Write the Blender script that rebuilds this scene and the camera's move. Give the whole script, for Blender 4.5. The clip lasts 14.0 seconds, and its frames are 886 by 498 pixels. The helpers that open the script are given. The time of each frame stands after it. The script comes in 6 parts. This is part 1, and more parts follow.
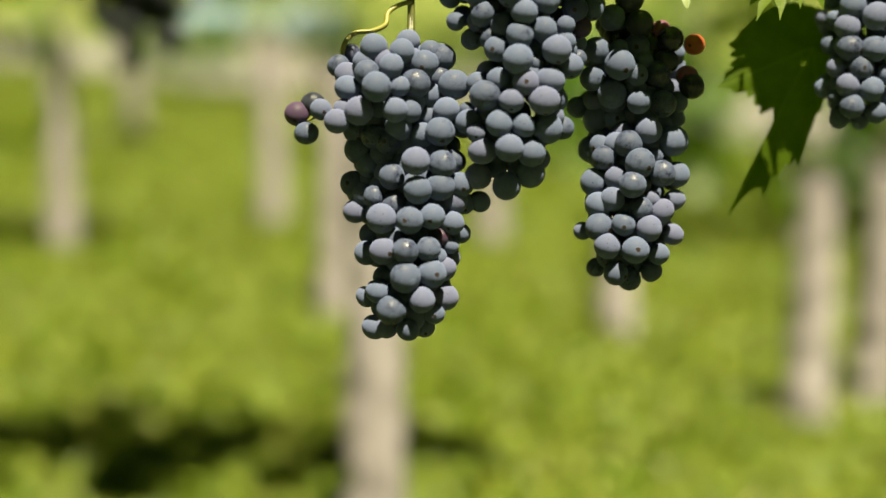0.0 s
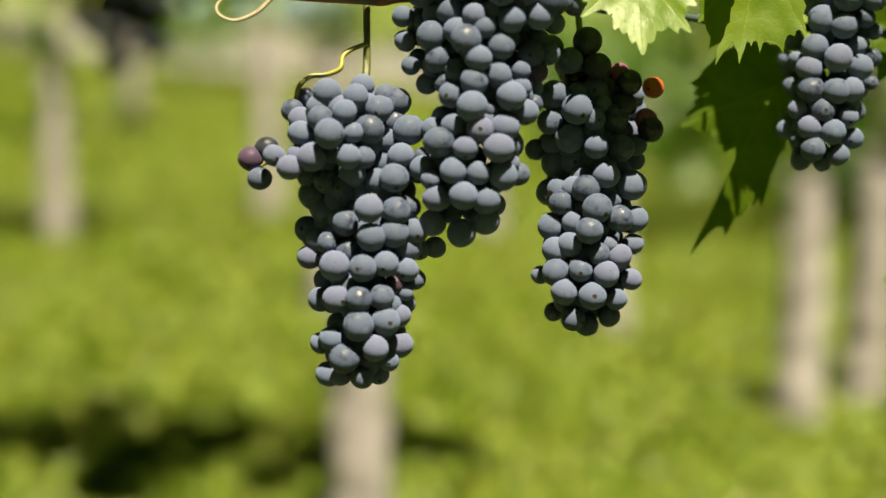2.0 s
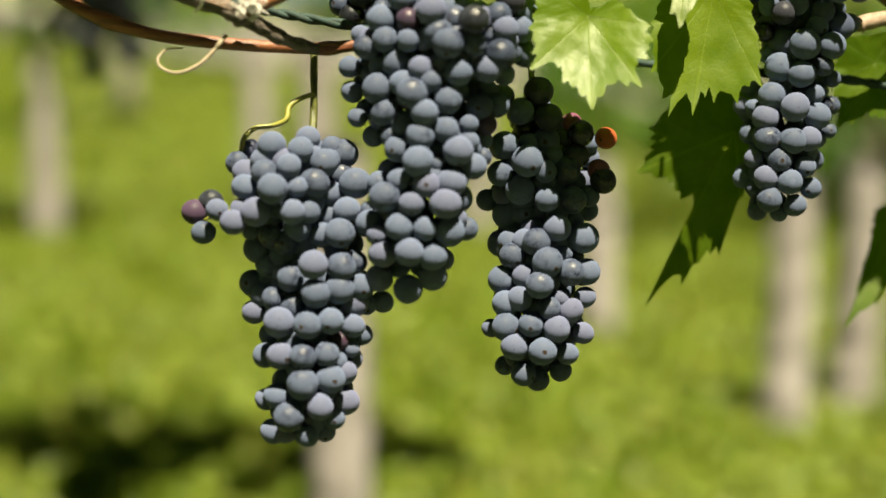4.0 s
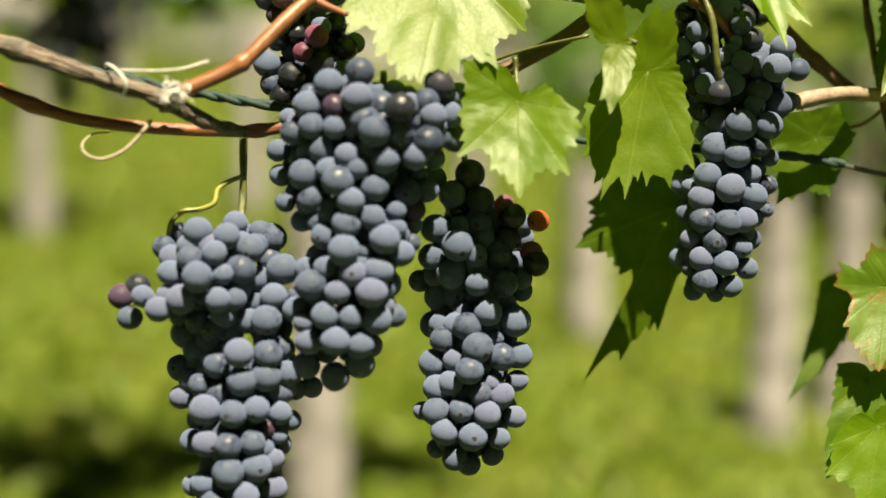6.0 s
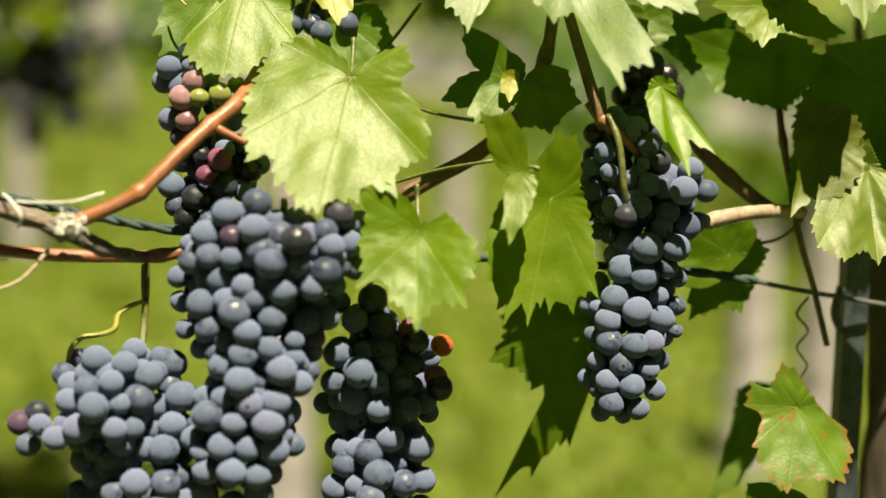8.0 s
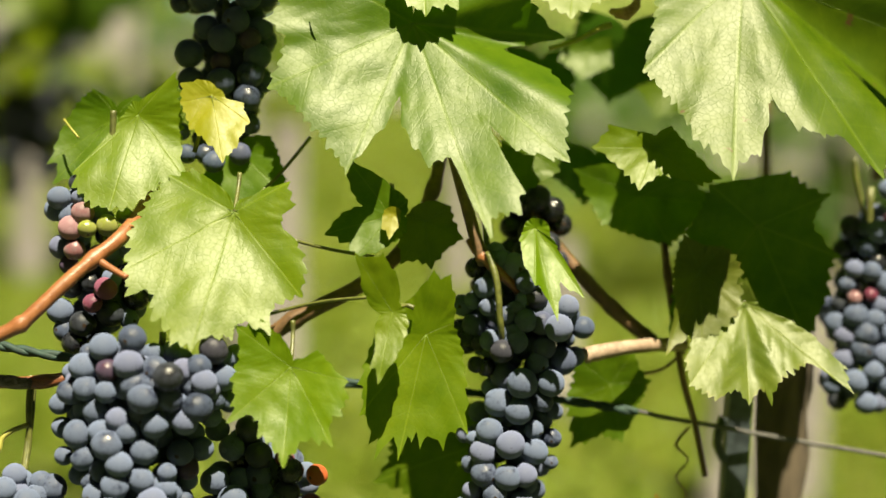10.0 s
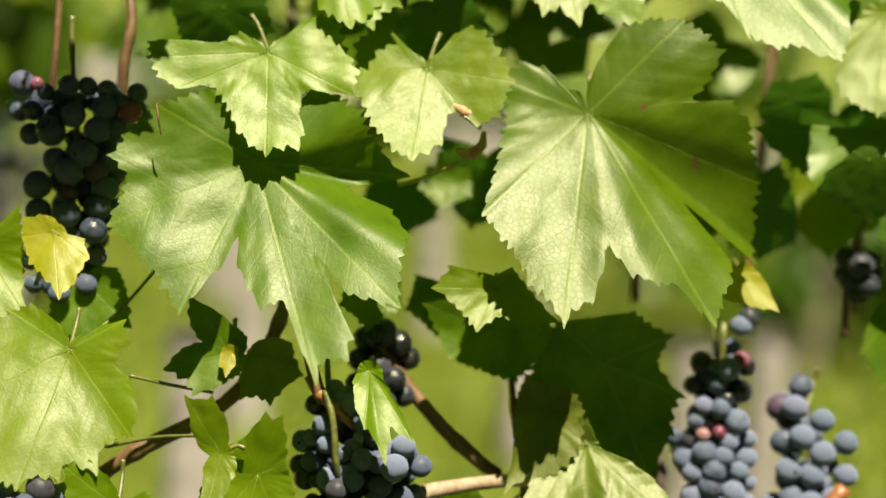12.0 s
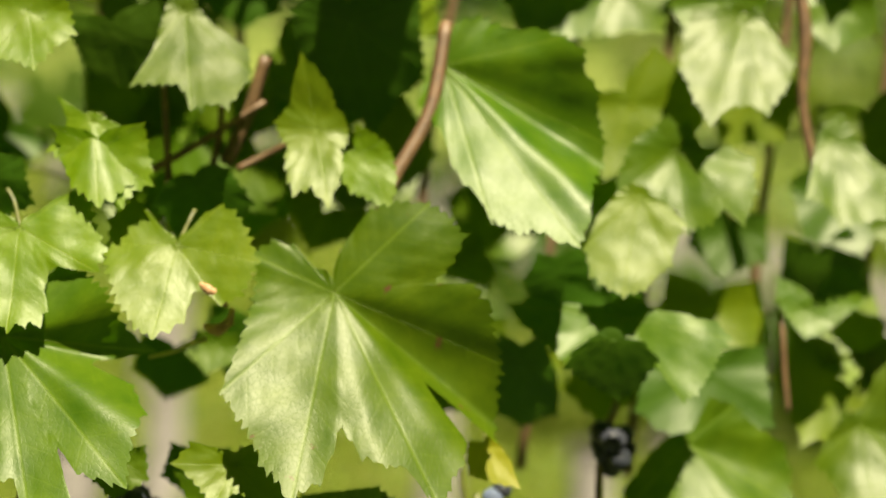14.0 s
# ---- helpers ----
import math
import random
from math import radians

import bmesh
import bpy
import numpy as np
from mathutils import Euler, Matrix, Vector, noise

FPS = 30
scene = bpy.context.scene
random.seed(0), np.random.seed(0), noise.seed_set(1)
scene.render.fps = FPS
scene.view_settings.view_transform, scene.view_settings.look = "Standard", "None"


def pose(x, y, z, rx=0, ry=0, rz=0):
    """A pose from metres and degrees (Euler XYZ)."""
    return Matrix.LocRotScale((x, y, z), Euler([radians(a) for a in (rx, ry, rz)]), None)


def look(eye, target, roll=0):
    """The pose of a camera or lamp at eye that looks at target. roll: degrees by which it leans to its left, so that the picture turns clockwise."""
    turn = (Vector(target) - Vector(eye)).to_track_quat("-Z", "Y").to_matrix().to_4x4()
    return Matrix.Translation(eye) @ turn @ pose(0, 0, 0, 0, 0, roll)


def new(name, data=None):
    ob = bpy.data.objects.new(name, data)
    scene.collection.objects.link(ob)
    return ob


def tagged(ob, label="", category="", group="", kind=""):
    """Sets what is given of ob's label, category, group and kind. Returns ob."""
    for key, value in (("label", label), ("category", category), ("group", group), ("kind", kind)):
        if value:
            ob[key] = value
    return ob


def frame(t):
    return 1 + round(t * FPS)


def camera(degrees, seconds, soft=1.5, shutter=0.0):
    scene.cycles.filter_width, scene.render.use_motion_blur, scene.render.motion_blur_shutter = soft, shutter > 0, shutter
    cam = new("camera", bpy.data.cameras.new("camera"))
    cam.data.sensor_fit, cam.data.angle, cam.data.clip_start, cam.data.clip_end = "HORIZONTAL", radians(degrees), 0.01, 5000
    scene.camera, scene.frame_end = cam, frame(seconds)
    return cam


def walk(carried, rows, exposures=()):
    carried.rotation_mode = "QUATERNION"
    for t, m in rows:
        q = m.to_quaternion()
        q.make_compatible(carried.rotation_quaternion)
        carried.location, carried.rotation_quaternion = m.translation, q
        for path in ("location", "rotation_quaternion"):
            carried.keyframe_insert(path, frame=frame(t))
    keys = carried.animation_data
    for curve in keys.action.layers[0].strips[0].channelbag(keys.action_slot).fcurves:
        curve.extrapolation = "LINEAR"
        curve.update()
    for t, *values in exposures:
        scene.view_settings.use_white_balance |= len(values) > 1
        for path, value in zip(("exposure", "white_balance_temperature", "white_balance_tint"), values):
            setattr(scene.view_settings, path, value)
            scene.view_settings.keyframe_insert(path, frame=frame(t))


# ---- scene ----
# camera: a long lens on a small slider, first level with the bunches, then rising along the row
LENS, TILT, EYE = 30.0, -10.0, 0.86
cam = camera(LENS, 14.0, soft=1.55)
cam.data.dof.use_dof = True
cam.data.dof.focus_distance = 0.835
cam.data.dof.aperture_fstop = 2.6
cam.data.dof.aperture_blades = 9
ROWS = [
    (0.0, 0.0000, -0.0000, 0.0000, 0.000, 0.000, 0.000),
    (0.5, 0.0073, -0.0000, 0.0064, 0.120, -0.234, -0.036),
    (1.0, 0.0131, 0.0021, 0.0154, 0.189, -0.419, -0.102),
    (1.5, 0.0190, 0.0055, 0.0244, 0.175, -0.560, -0.096),
    (2.0, 0.0241, 0.0077, 0.0329, 0.112, -0.678, -0.090),
    (2.5, 0.0295, 0.0109, 0.0411, 0.072, -0.804, -0.095),
    (5.0, 0.0658, 0.0293, 0.0897, 0.119, -1.534, -0.220),
    (5.5, 0.0752, 0.0310, 0.1024, 0.169, -1.646, -0.232),
    (6.0, 0.0856, 0.0317, 0.1159, 0.228, -1.718, -0.298),
    (6.5, 0.0972, 0.0327, 0.1295, 0.302, -1.756, -0.356),
    (7.0, 0.1093, 0.0339, 0.1446, 0.307, -1.749, -0.407),
    (7.5, 0.1211, 0.0362, 0.1611, 0.252, -1.710, -0.424),
    (8.0, 0.1335, 0.0373, 0.1768, 0.277, -1.653, -0.535),
    (10.5, 0.2285, 0.0140, 0.2562, 1.464, -1.090, -2.299),
    (11.0, 0.2493, 0.0154, 0.2719, 1.570, -0.889, -2.559),
    (11.5, 0.2696, 0.0154, 0.2868, 1.531, -0.583, -2.797),
    (12.0, 0.2898, 0.0151, 0.3004, 1.357, -0.170, -3.057),
    (12.5, 0.3120, 0.0135, 0.3150, 1.088, 0.337, -3.330),
    (13.0, 0.3380, 0.0082, 0.3293, 0.801, 0.927, -3.589),
    (13.5, 0.3705, 0.0022, 0.3472, 0.520, 1.577, -3.892),
    (14.0, 0.4078, -0.0048, 0.3671, 0.289, 2.263, -4.255),
]
# the trellis frame: x along the row, y into the row, z up, leaning with the slope of the slider
BASE = pose(0, 0, EYE, TILT, 0, 0)
walk(cam, [(t, BASE @ pose(x, y, z, 90 + pitch, roll, yaw)) for t, x, y, z, yaw, pitch, roll in ROWS])

# light: a high sun behind the camera and to its right, clear sky
SUN_EL, SUN_AZ = 69.0, 160.0  # azimuth clockwise from +y
world = bpy.data.worlds.new("sky")
scene.world = world
world.use_nodes = True
sky = world.node_tree.nodes.new("ShaderNodeTexSky")
sky.sky_type = "NISHITA"
sky.sun_disc = False
sky.air_density, sky.dust_density = 0.8, 3.0
sky.sun_elevation, sky.sun_rotation = radians(SUN_EL), radians(SUN_AZ)
sky_bg = world.node_tree.nodes["Background"]
sky_bg.inputs["Strength"].default_value = 0.002
world.node_tree.links.new(sky.outputs["Color"], sky_bg.inputs["Color"])
sun_data = bpy.data.lights.new("sun", "SUN")
sun_data.energy, sun_data.angle, sun_data.color = 5.0, radians(0.55), (1.0, 0.90, 0.62)
sun = new("sun", sun_data)
sun_way = Vector((math.sin(radians(SUN_AZ)) * math.cos(radians(SUN_EL)), math.cos(radians(SUN_AZ)) * math.cos(radians(SUN_EL)), math.sin(radians(SUN_EL))))
sun.matrix_world = look(sun_way * 20, (0, 0, 0))
scene.view_settings.exposure = 1.9


# ---- materials ----
def material(name):
    m = bpy.data.materials.new(name)
    m.use_nodes = True
    t = m.node_tree
    return m, t, t.nodes["Principled BSDF"]


def node(t, kind, **values):
    n = t.nodes.new(kind)
    for key, value in values.items():
        n.inputs[key.replace("_", " ")].default_value = value
    return n


def ramp(t, source, stops):
    n = t.nodes.new("ShaderNodeValToRGB")
    while len(n.color_ramp.elements) < len(stops):
        n.color_ramp.elements.new(0.5)
    for e, (p, c) in zip(n.color_ramp.elements, stops):
        e.position, e.color = p, (*c, 1) if len(c) == 3 else c
    t.links.new(source, n.inputs[0])
    return n.outputs[0]


def maths(t, op, a, b=None):
    n = t.nodes.new("ShaderNodeMath")
    n.operation = op
    for i, v in enumerate((a, b)):
        if v is None:
            continue
        if isinstance(v, (int, float)):
            n.inputs[i].default_value = v
        else:
            t.links.new(v, n.inputs[i])
    return n.outputs[0]


def mix(t, fac, a, b, kind="MIX"):
    n = t.nodes.new("ShaderNodeMix")
    n.data_type, n.blend_type = "RGBA", kind
    for i, v in ((0, fac), (6, a), (7, b)):
        if isinstance(v, (int, float)):
            n.inputs[i].default_value = v
        elif isinstance(v, tuple):
            n.inputs[i].default_value = (*v, 1)
        else:
            t.links.new(v, n.inputs[i])
    return n.outputs[2]


def noise_of(t, scale, detail=4.0, rough=0.6, coords="Object"):
    c = t.nodes.new("ShaderNodeTexCoord")
    n = node(t, "ShaderNodeTexNoise", Scale=scale, Detail=detail, Roughness=rough)
    t.links.new(c.outputs[coords], n.inputs["Vector"])
    return n.outputs["Fac"]


def bump(t, p, height, strength, distance):
    b = node(t, "ShaderNodeBump", Strength=strength, Distance=distance)
    t.links.new(height, b.inputs["Height"])
    t.links.new(b.outputs["Normal"], p.inputs["Normal"])


def grape_skin(name, bloom, skin, cover, rough):
    """Grape skin under a waxy bloom that is rubbed off in patches; cover: how much bloom is left."""
    m, t, p = material(name)
    info = t.nodes.new("ShaderNodeObjectInfo")
    c = t.nodes.new("ShaderNodeTexCoord")
    shift = t.nodes.new("ShaderNodeVectorMath")
    shift.operation = "MULTIPLY_ADD"
    t.links.new(info.outputs["Random"], shift.inputs[0])
    shift.inputs[1].default_value = (7.0, 13.0, 5.0)
    t.links.new(c.outputs["Object"], shift.inputs[2])
    big = node(t, "ShaderNodeTexNoise", Scale=1.1, Detail=5.0, Roughness=0.62)
    fine = node(t, "ShaderNodeTexNoise", Scale=9.0, Detail=4.0, Roughness=0.7)
    spots = node(t, "ShaderNodeTexVoronoi", Scale=2.1)
    for n in (big, fine, spots):
        t.links.new(shift.outputs[0], n.inputs["Vector"])
    wax = maths(t, "ADD", big.outputs["Fac"], maths(t, "MULTIPLY", maths(t, "SUBTRACT", fine.outputs["Fac"], 0.5), 0.62))
    wax = maths(t, "ADD", wax, maths(t, "MULTIPLY", maths(t, "SUBTRACT", info.outputs["Random"], 0.5), 0.30))
    low = 0.62 - 0.45 * cover
    fac = ramp(t, wax, [(max(0.0, low - 0.12), (0, 0, 0)), (low + 0.10, (1, 1, 1))])
    tint = ramp(t, info.outputs["Random"], [(0.0, tuple(v * 0.66 for v in bloom)), (0.7, bloom), (1.0, (bloom[0] * 1.12, bloom[1] * 0.98, bloom[2] * 1.02))])
    colour = mix(t, fac, skin, tint)
    dots = ramp(t, spots.outputs["Distance"], [(0.06, (0.35, 0.3, 0.26)), (0.11, (1, 1, 1))])
    colour = mix(t, 1.0, colour, dots, "MULTIPLY")
    # the little brown scar at the berry's tip, with a pale ring
    sep = t.nodes.new("ShaderNodeSeparateXYZ")
    t.links.new(c.outputs["Object"], sep.inputs[0])
    down = maths(t, "ADD", maths(t, "MULTIPLY", sep.outputs[2], -1.0), maths(t, "MULTIPLY", maths(t, "SUBTRACT", fine.outputs["Fac"], 0.5), 0.012))
    colour = mix(t, ramp(t, down, [(0.958, (0, 0, 0)), (0.966, (0.5, 0.5, 0.5)), (0.978, (0.1, 0.1, 0.1))]), colour, tuple(v * 1.25 + 0.02 for v in bloom))
    colour = mix(t, ramp(t, down, [(0.984, (0, 0, 0)), (0.988, (1, 1, 1))]), colour, (0.030, 0.019, 0.012))
    t.links.new(colour, p.inputs["Base Color"])
    p.inputs["Diffuse Roughness"].default_value = 0.9
    t.links.new(maths(t, "ADD", maths(t, "MULTIPLY", fac, rough - 0.24), 0.24), p.inputs["Roughness"])
    t.links.new(maths(t, "ADD", maths(t, "MULTIPLY", fac, -0.34), 0.5), p.inputs["Specular IOR Level"])
    p.inputs["Subsurface Weight"].default_value = 0.0
    bump(t, p, fine.outputs["Fac"], 0.12, 0.02)
    return m


GRAPE = grape_skin("grape_blue", (0.100, 0.124, 0.200), (0.016, 0.020, 0.044), 0.68, 0.66)
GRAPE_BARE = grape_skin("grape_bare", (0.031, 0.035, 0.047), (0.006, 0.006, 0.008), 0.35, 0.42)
# blue skin with leaf shade put into its colour
GRAPE_SHADED = grape_skin("grape_shaded", (0.058, 0.074, 0.125), (0.012, 0.015, 0.026), 0.6, 0.5)
GRAPE_PINK = grape_skin("grape_pink", (0.058, 0.042, 0.075), (0.055, 0.008, 0.022), 0.6, 0.5)
GRAPE_RED = grape_skin("grape_red", (0.27, 0.070, 0.026), (0.26, 0.045, 0.006), 0.35, 0.4)
GRAPE_ROSE = grape_skin("grape_rose", (0.235, 0.150, 0.165), (0.20, 0.085, 0.095), 0.5, 0.45)
GRAPE_GREEN = grape_skin("grape_green", (0.235, 0.250, 0.075), (0.20, 0.23, 0.030), 0.5, 0.4)
GRAPE_CRIMSON = grape_skin("grape_crimson", (0.165, 0.058, 0.100), (0.120, 0.020, 0.042), 0.55, 0.42)


def leaf_blade(name, dark, light, edge, edge_at=1.2, gloss=0.425, through_light=0.42, blotch=None, patchy=0.60):
    """A vine leaf blade: uv x is the way to the nearest main vein, y the way along it, both in blade lengths."""
    m, t, p = material(name)
    uv = t.nodes.new("ShaderNodeUVMap")
    uv.uv_map = "vein"
    sep = t.nodes.new("ShaderNodeSeparateXYZ")
    t.links.new(uv.outputs[0], sep.inputs[0])
    off, along = sep.outputs[0], sep.outputs[1]
    rim = t.nodes.new("ShaderNodeUVMap")
    rim.uv_map = "rim"
    rsep = t.nodes.new("ShaderNodeSeparateXYZ")
    t.links.new(rim.outputs[0], rsep.inputs[0])
    out = rsep.outputs[0]
    info = t.nodes.new("ShaderNodeObjectInfo")
    c = t.nodes.new("ShaderNodeTexCoord")
    main = ramp(t, off, [(0.002, (1, 1, 1)), (0.011, (0, 0, 0))])
    saw = maths(t, "FRACT", maths(t, "MULTIPLY", maths(t, "SUBTRACT", along, maths(t, "MULTIPLY", off, 0.75)), 7.0))
    saw = maths(t, "ABSOLUTE", maths(t, "SUBTRACT", saw, 0.5))
    second = ramp(t, saw, [(0.012, (1, 1, 1)), (0.055, (0, 0, 0))])
    net = node(t, "ShaderNodeTexVoronoi", Scale=300.0)
    net.feature = "DISTANCE_TO_EDGE"
    net2 = node(t, "ShaderNodeTexVoronoi", Scale=620.0)
    net2.feature = "DISTANCE_TO_EDGE"
    cloud = node(t, "ShaderNodeTexNoise", Scale=38.0, Detail=5.0, Roughness=0.6)
    grain = node(t, "ShaderNodeTexNoise", Scale=420.0, Detail=3.0, Roughness=0.65)
    for n in (net, net2, cloud, grain):
        t.links.new(c.outputs["Object"], n.inputs["Vector"])
    mesh_lines = ramp(t, net.outputs["Distance"], [(0.0, (1, 1, 1)), (0.09, (0, 0, 0))])
    tiny_lines = ramp(t, net2.outputs["Distance"], [(0.0, (1, 1, 1)), (0.16, (0, 0, 0))])
    body = mix(t, ramp(t, cloud.outputs["Fac"], [(0.3, (0, 0, 0)), (0.72, (1, 1, 1))]), dark, light)
    body = mix(t, maths(t, "MULTIPLY", grain.outputs["Fac"], 0.3), body, dark)
    hue = node(t, "ShaderNodeHueSaturation")
    t.links.new(maths(t, "ADD", maths(t, "MULTIPLY", info.outputs["Random"], 0.024), 0.474), hue.inputs["Hue"])
    t.links.new(maths(t, "ADD", maths(t, "MULTIPLY", info.outputs["Random"], 0.25), 0.87), hue.inputs["Value"])
    t.links.new(body, hue.inputs["Color"])
    body = hue.outputs[0]
    pale = (light[0] * 1.6 + 0.02, light[1] * 1.35 + 0.02, light[2] * 1.5 + 0.006)
    veins = maths(t, "MAXIMUM", main, maths(t, "MULTIPLY", second, 0.22))
    body = mix(t, maths(t, "MULTIPLY", mesh_lines, 0.12), body, dark)
    body = mix(t, maths(t, "MULTIPLY", veins, 0.32), body, pale)
    worn = maths(t, "ADD", out, maths(t, "MULTIPLY", maths(t, "SUBTRACT", cloud.outputs["Fac"], 0.5), 0.5))
    body = mix(t, ramp(t, maths(t, "SUBTRACT", worn, edge_at - 0.5), [(0.42, (0, 0, 0)), (0.58, (1, 1, 1))]), body, edge)
    if blotch:
        spot = node(t, "ShaderNodeTexNoise", Scale=55.0, Detail=4.0, Roughness=0.7)
        t.links.new(c.outputs["Object"], spot.inputs["Vector"])
        body = mix(t, ramp(t, spot.outputs["Fac"], [(patchy, (0, 0, 0)), (patchy + 0.06, (1, 1, 1))]), body, blotch)
    t.links.new(body, p.inputs["Base Color"])
    p.inputs["Roughness"].default_value = gloss
    rg = maths(t, "ADD", maths(t, "MULTIPLY", cloud.outputs["Fac"], 0.14), gloss - 0.07)
    t.links.new(rg, p.inputs["Roughness"])
    p.inputs["Specular IOR Level"].default_value = 0.33
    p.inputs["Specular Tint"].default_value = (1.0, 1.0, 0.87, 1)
    height = maths(t, "MULTIPLY", main, -0.45)
    height = maths(t, "SUBTRACT", height, maths(t, "MULTIPLY", second, 0.12))
    height = maths(t, "SUBTRACT", height, maths(t, "MULTIPLY", mesh_lines, 0.16))
    height = maths(t, "SUBTRACT", height, maths(t, "MULTIPLY", tiny_lines, 0.04))
    crinkle = noise_of(t, 130.0, 3.0, 0.55)
    height = maths(t, "ADD", height, maths(t, "MULTIPLY", crinkle, 0.8))
    bump(t, p, height, 0.24, 0.0008)
    glow = t.nodes.new("ShaderNodeBsdfTranslucent")
    warm = mix(t, 1.0, body, (1.9, 2.4, 0.30), "MULTIPLY")
    t.links.new(warm, glow.inputs["Color"])
    both = t.nodes.new("ShaderNodeMixShader")
    both.inputs[0].default_value = through_light
    t.links.new(p.outputs[0], both.inputs[1])
    t.links.new(glow.outputs[0], both.inputs[2])
    t.links.new(both.outputs[0], t.nodes["Material Output"].inputs["Surface"])
    return m


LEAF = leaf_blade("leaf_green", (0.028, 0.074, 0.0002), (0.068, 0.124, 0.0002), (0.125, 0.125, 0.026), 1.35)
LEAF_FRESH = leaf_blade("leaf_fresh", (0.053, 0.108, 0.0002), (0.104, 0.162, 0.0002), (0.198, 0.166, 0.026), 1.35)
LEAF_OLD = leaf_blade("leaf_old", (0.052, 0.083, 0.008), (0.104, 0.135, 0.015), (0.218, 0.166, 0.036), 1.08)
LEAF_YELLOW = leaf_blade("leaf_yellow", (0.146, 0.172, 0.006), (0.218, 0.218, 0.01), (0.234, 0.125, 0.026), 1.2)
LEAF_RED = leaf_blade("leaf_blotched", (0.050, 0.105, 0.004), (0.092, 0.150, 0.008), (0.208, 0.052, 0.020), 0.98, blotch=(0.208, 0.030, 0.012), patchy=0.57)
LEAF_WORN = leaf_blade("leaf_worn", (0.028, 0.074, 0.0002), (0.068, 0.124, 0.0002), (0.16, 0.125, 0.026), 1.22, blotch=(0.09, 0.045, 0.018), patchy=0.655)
# darker copy of the green blade, with canopy shade put into its colour
LEAF_SHADE = leaf_blade("leaf_shade", (0.020, 0.062, 0.002), (0.036, 0.090, 0.003), (0.083, 0.088, 0.021), 1.4)


def bark(name, dark, light, scale, rough=0.7, stretch=(1, 1, 1), relief=0.35):
    m, t, p = material(name)
    c = t.nodes.new("ShaderNodeTexCoord")
    mp = t.nodes.new("ShaderNodeMapping")
    mp.inputs["Scale"].default_value = stretch
    t.links.new(c.outputs["Object"], mp.inputs["Vector"])
    a = node(t, "ShaderNodeTexNoise", Scale=scale, Detail=6.0, Roughness=0.65)
    b = node(t, "ShaderNodeTexNoise", Scale=scale * 5, Detail=4.0, Roughness=0.6)
    for n in (a, b):
        t.links.new(mp.outputs[0], n.inputs["Vector"])
    f = maths(t, "ADD", maths(t, "MULTIPLY", a.outputs["Fac"], 0.7), maths(t, "MULTIPLY", b.outputs["Fac"], 0.3))
    t.links.new(ramp(t, f, [(0.40, dark), (0.61, light)]), p.inputs["Base Color"])
    p.inputs["Roughness"].default_value = rough
    bump(t, p, f, relief, 0.0012)
    return m


CANE_RED = bark("cane_red", (0.080, 0.024, 0.009), (0.225, 0.080, 0.030), 420, 0.45, (0.06, 1, 1), 0.6)
CANE_ORANGE = bark("cane_orange", (0.135, 0.048, 0.016), (0.225, 0.090, 0.034), 420, 0.42, (0.12, 1, 0.3), 0.5)
CANE_OLD = bark("cane_old", (0.030, 0.023, 0.018), (0.175, 0.142, 0.116), 620, 0.85, (0.05, 1, 1), 1.0)
CANE_BROWN = bark("cane_brown", (0.057, 0.031, 0.014), (0.12, 0.065, 0.029), 120, 0.55)
STUB = bark("cut_spur", (0.150, 0.098, 0.066), (0.280, 0.205, 0.150), 150, 0.7)
STALK = bark("green_stalk", (0.046, 0.050, 0.012), (0.098, 0.104, 0.022), 200, 0.45)
VEIN = bark("leaf_vein", (0.060, 0.105, 0.006), (0.090, 0.135, 0.012), 200, 0.75)
TENDRIL = bark("tendril_green", (0.156, 0.161, 0.026), (0.26, 0.239, 0.047), 200, 0.4)
TENDRIL_DRY = bark("tendril_dry", (0.208, 0.166, 0.104), (0.312, 0.26, 0.177), 200, 0.7)
TWINE = bark("twine", (0.40, 0.375, 0.33), (0.60, 0.58, 0.54), 900, 0.9)
COATED = bark("coated_wire", (0.004, 0.016, 0.012), (0.012, 0.036, 0.029), 300, 0.75, relief=0.4)
WIRE = bark("wire_steel", (0.026, 0.026, 0.026), (0.083, 0.078, 0.073), 300, 0.5)
POST = bark("post_wood", (0.20, 0.178, 0.178), (0.36, 0.33, 0.335), 14, 0.85, (1, 1, 0.15), 0.6)
IRON = bark("post_iron", (0.012, 0.017, 0.020), (0.045, 0.058, 0.066), 60, 0.55)
TRUNK = bark("vine_trunk", (0.075, 0.062, 0.046), (0.20, 0.17, 0.13), 30, 0.9, (1, 1, 0.2), 1.0)

WITHERED = bark("withered_leaf", (0.20, 0.105, 0.042), (0.36, 0.22, 0.115), 260, 0.6)
# near-black paint for post tops, to hold down the sun's glare there
DIM_CAP = bark("dim_cap", (0.010, 0.008, 0.007), (0.030, 0.026, 0.022), 60, 0.9)
OLD_TRUNK = bark("old_trunk", (0.031, 0.023, 0.016), (0.104, 0.078, 0.052), 30, 0.9, (1, 1, 0.2), 1.0)


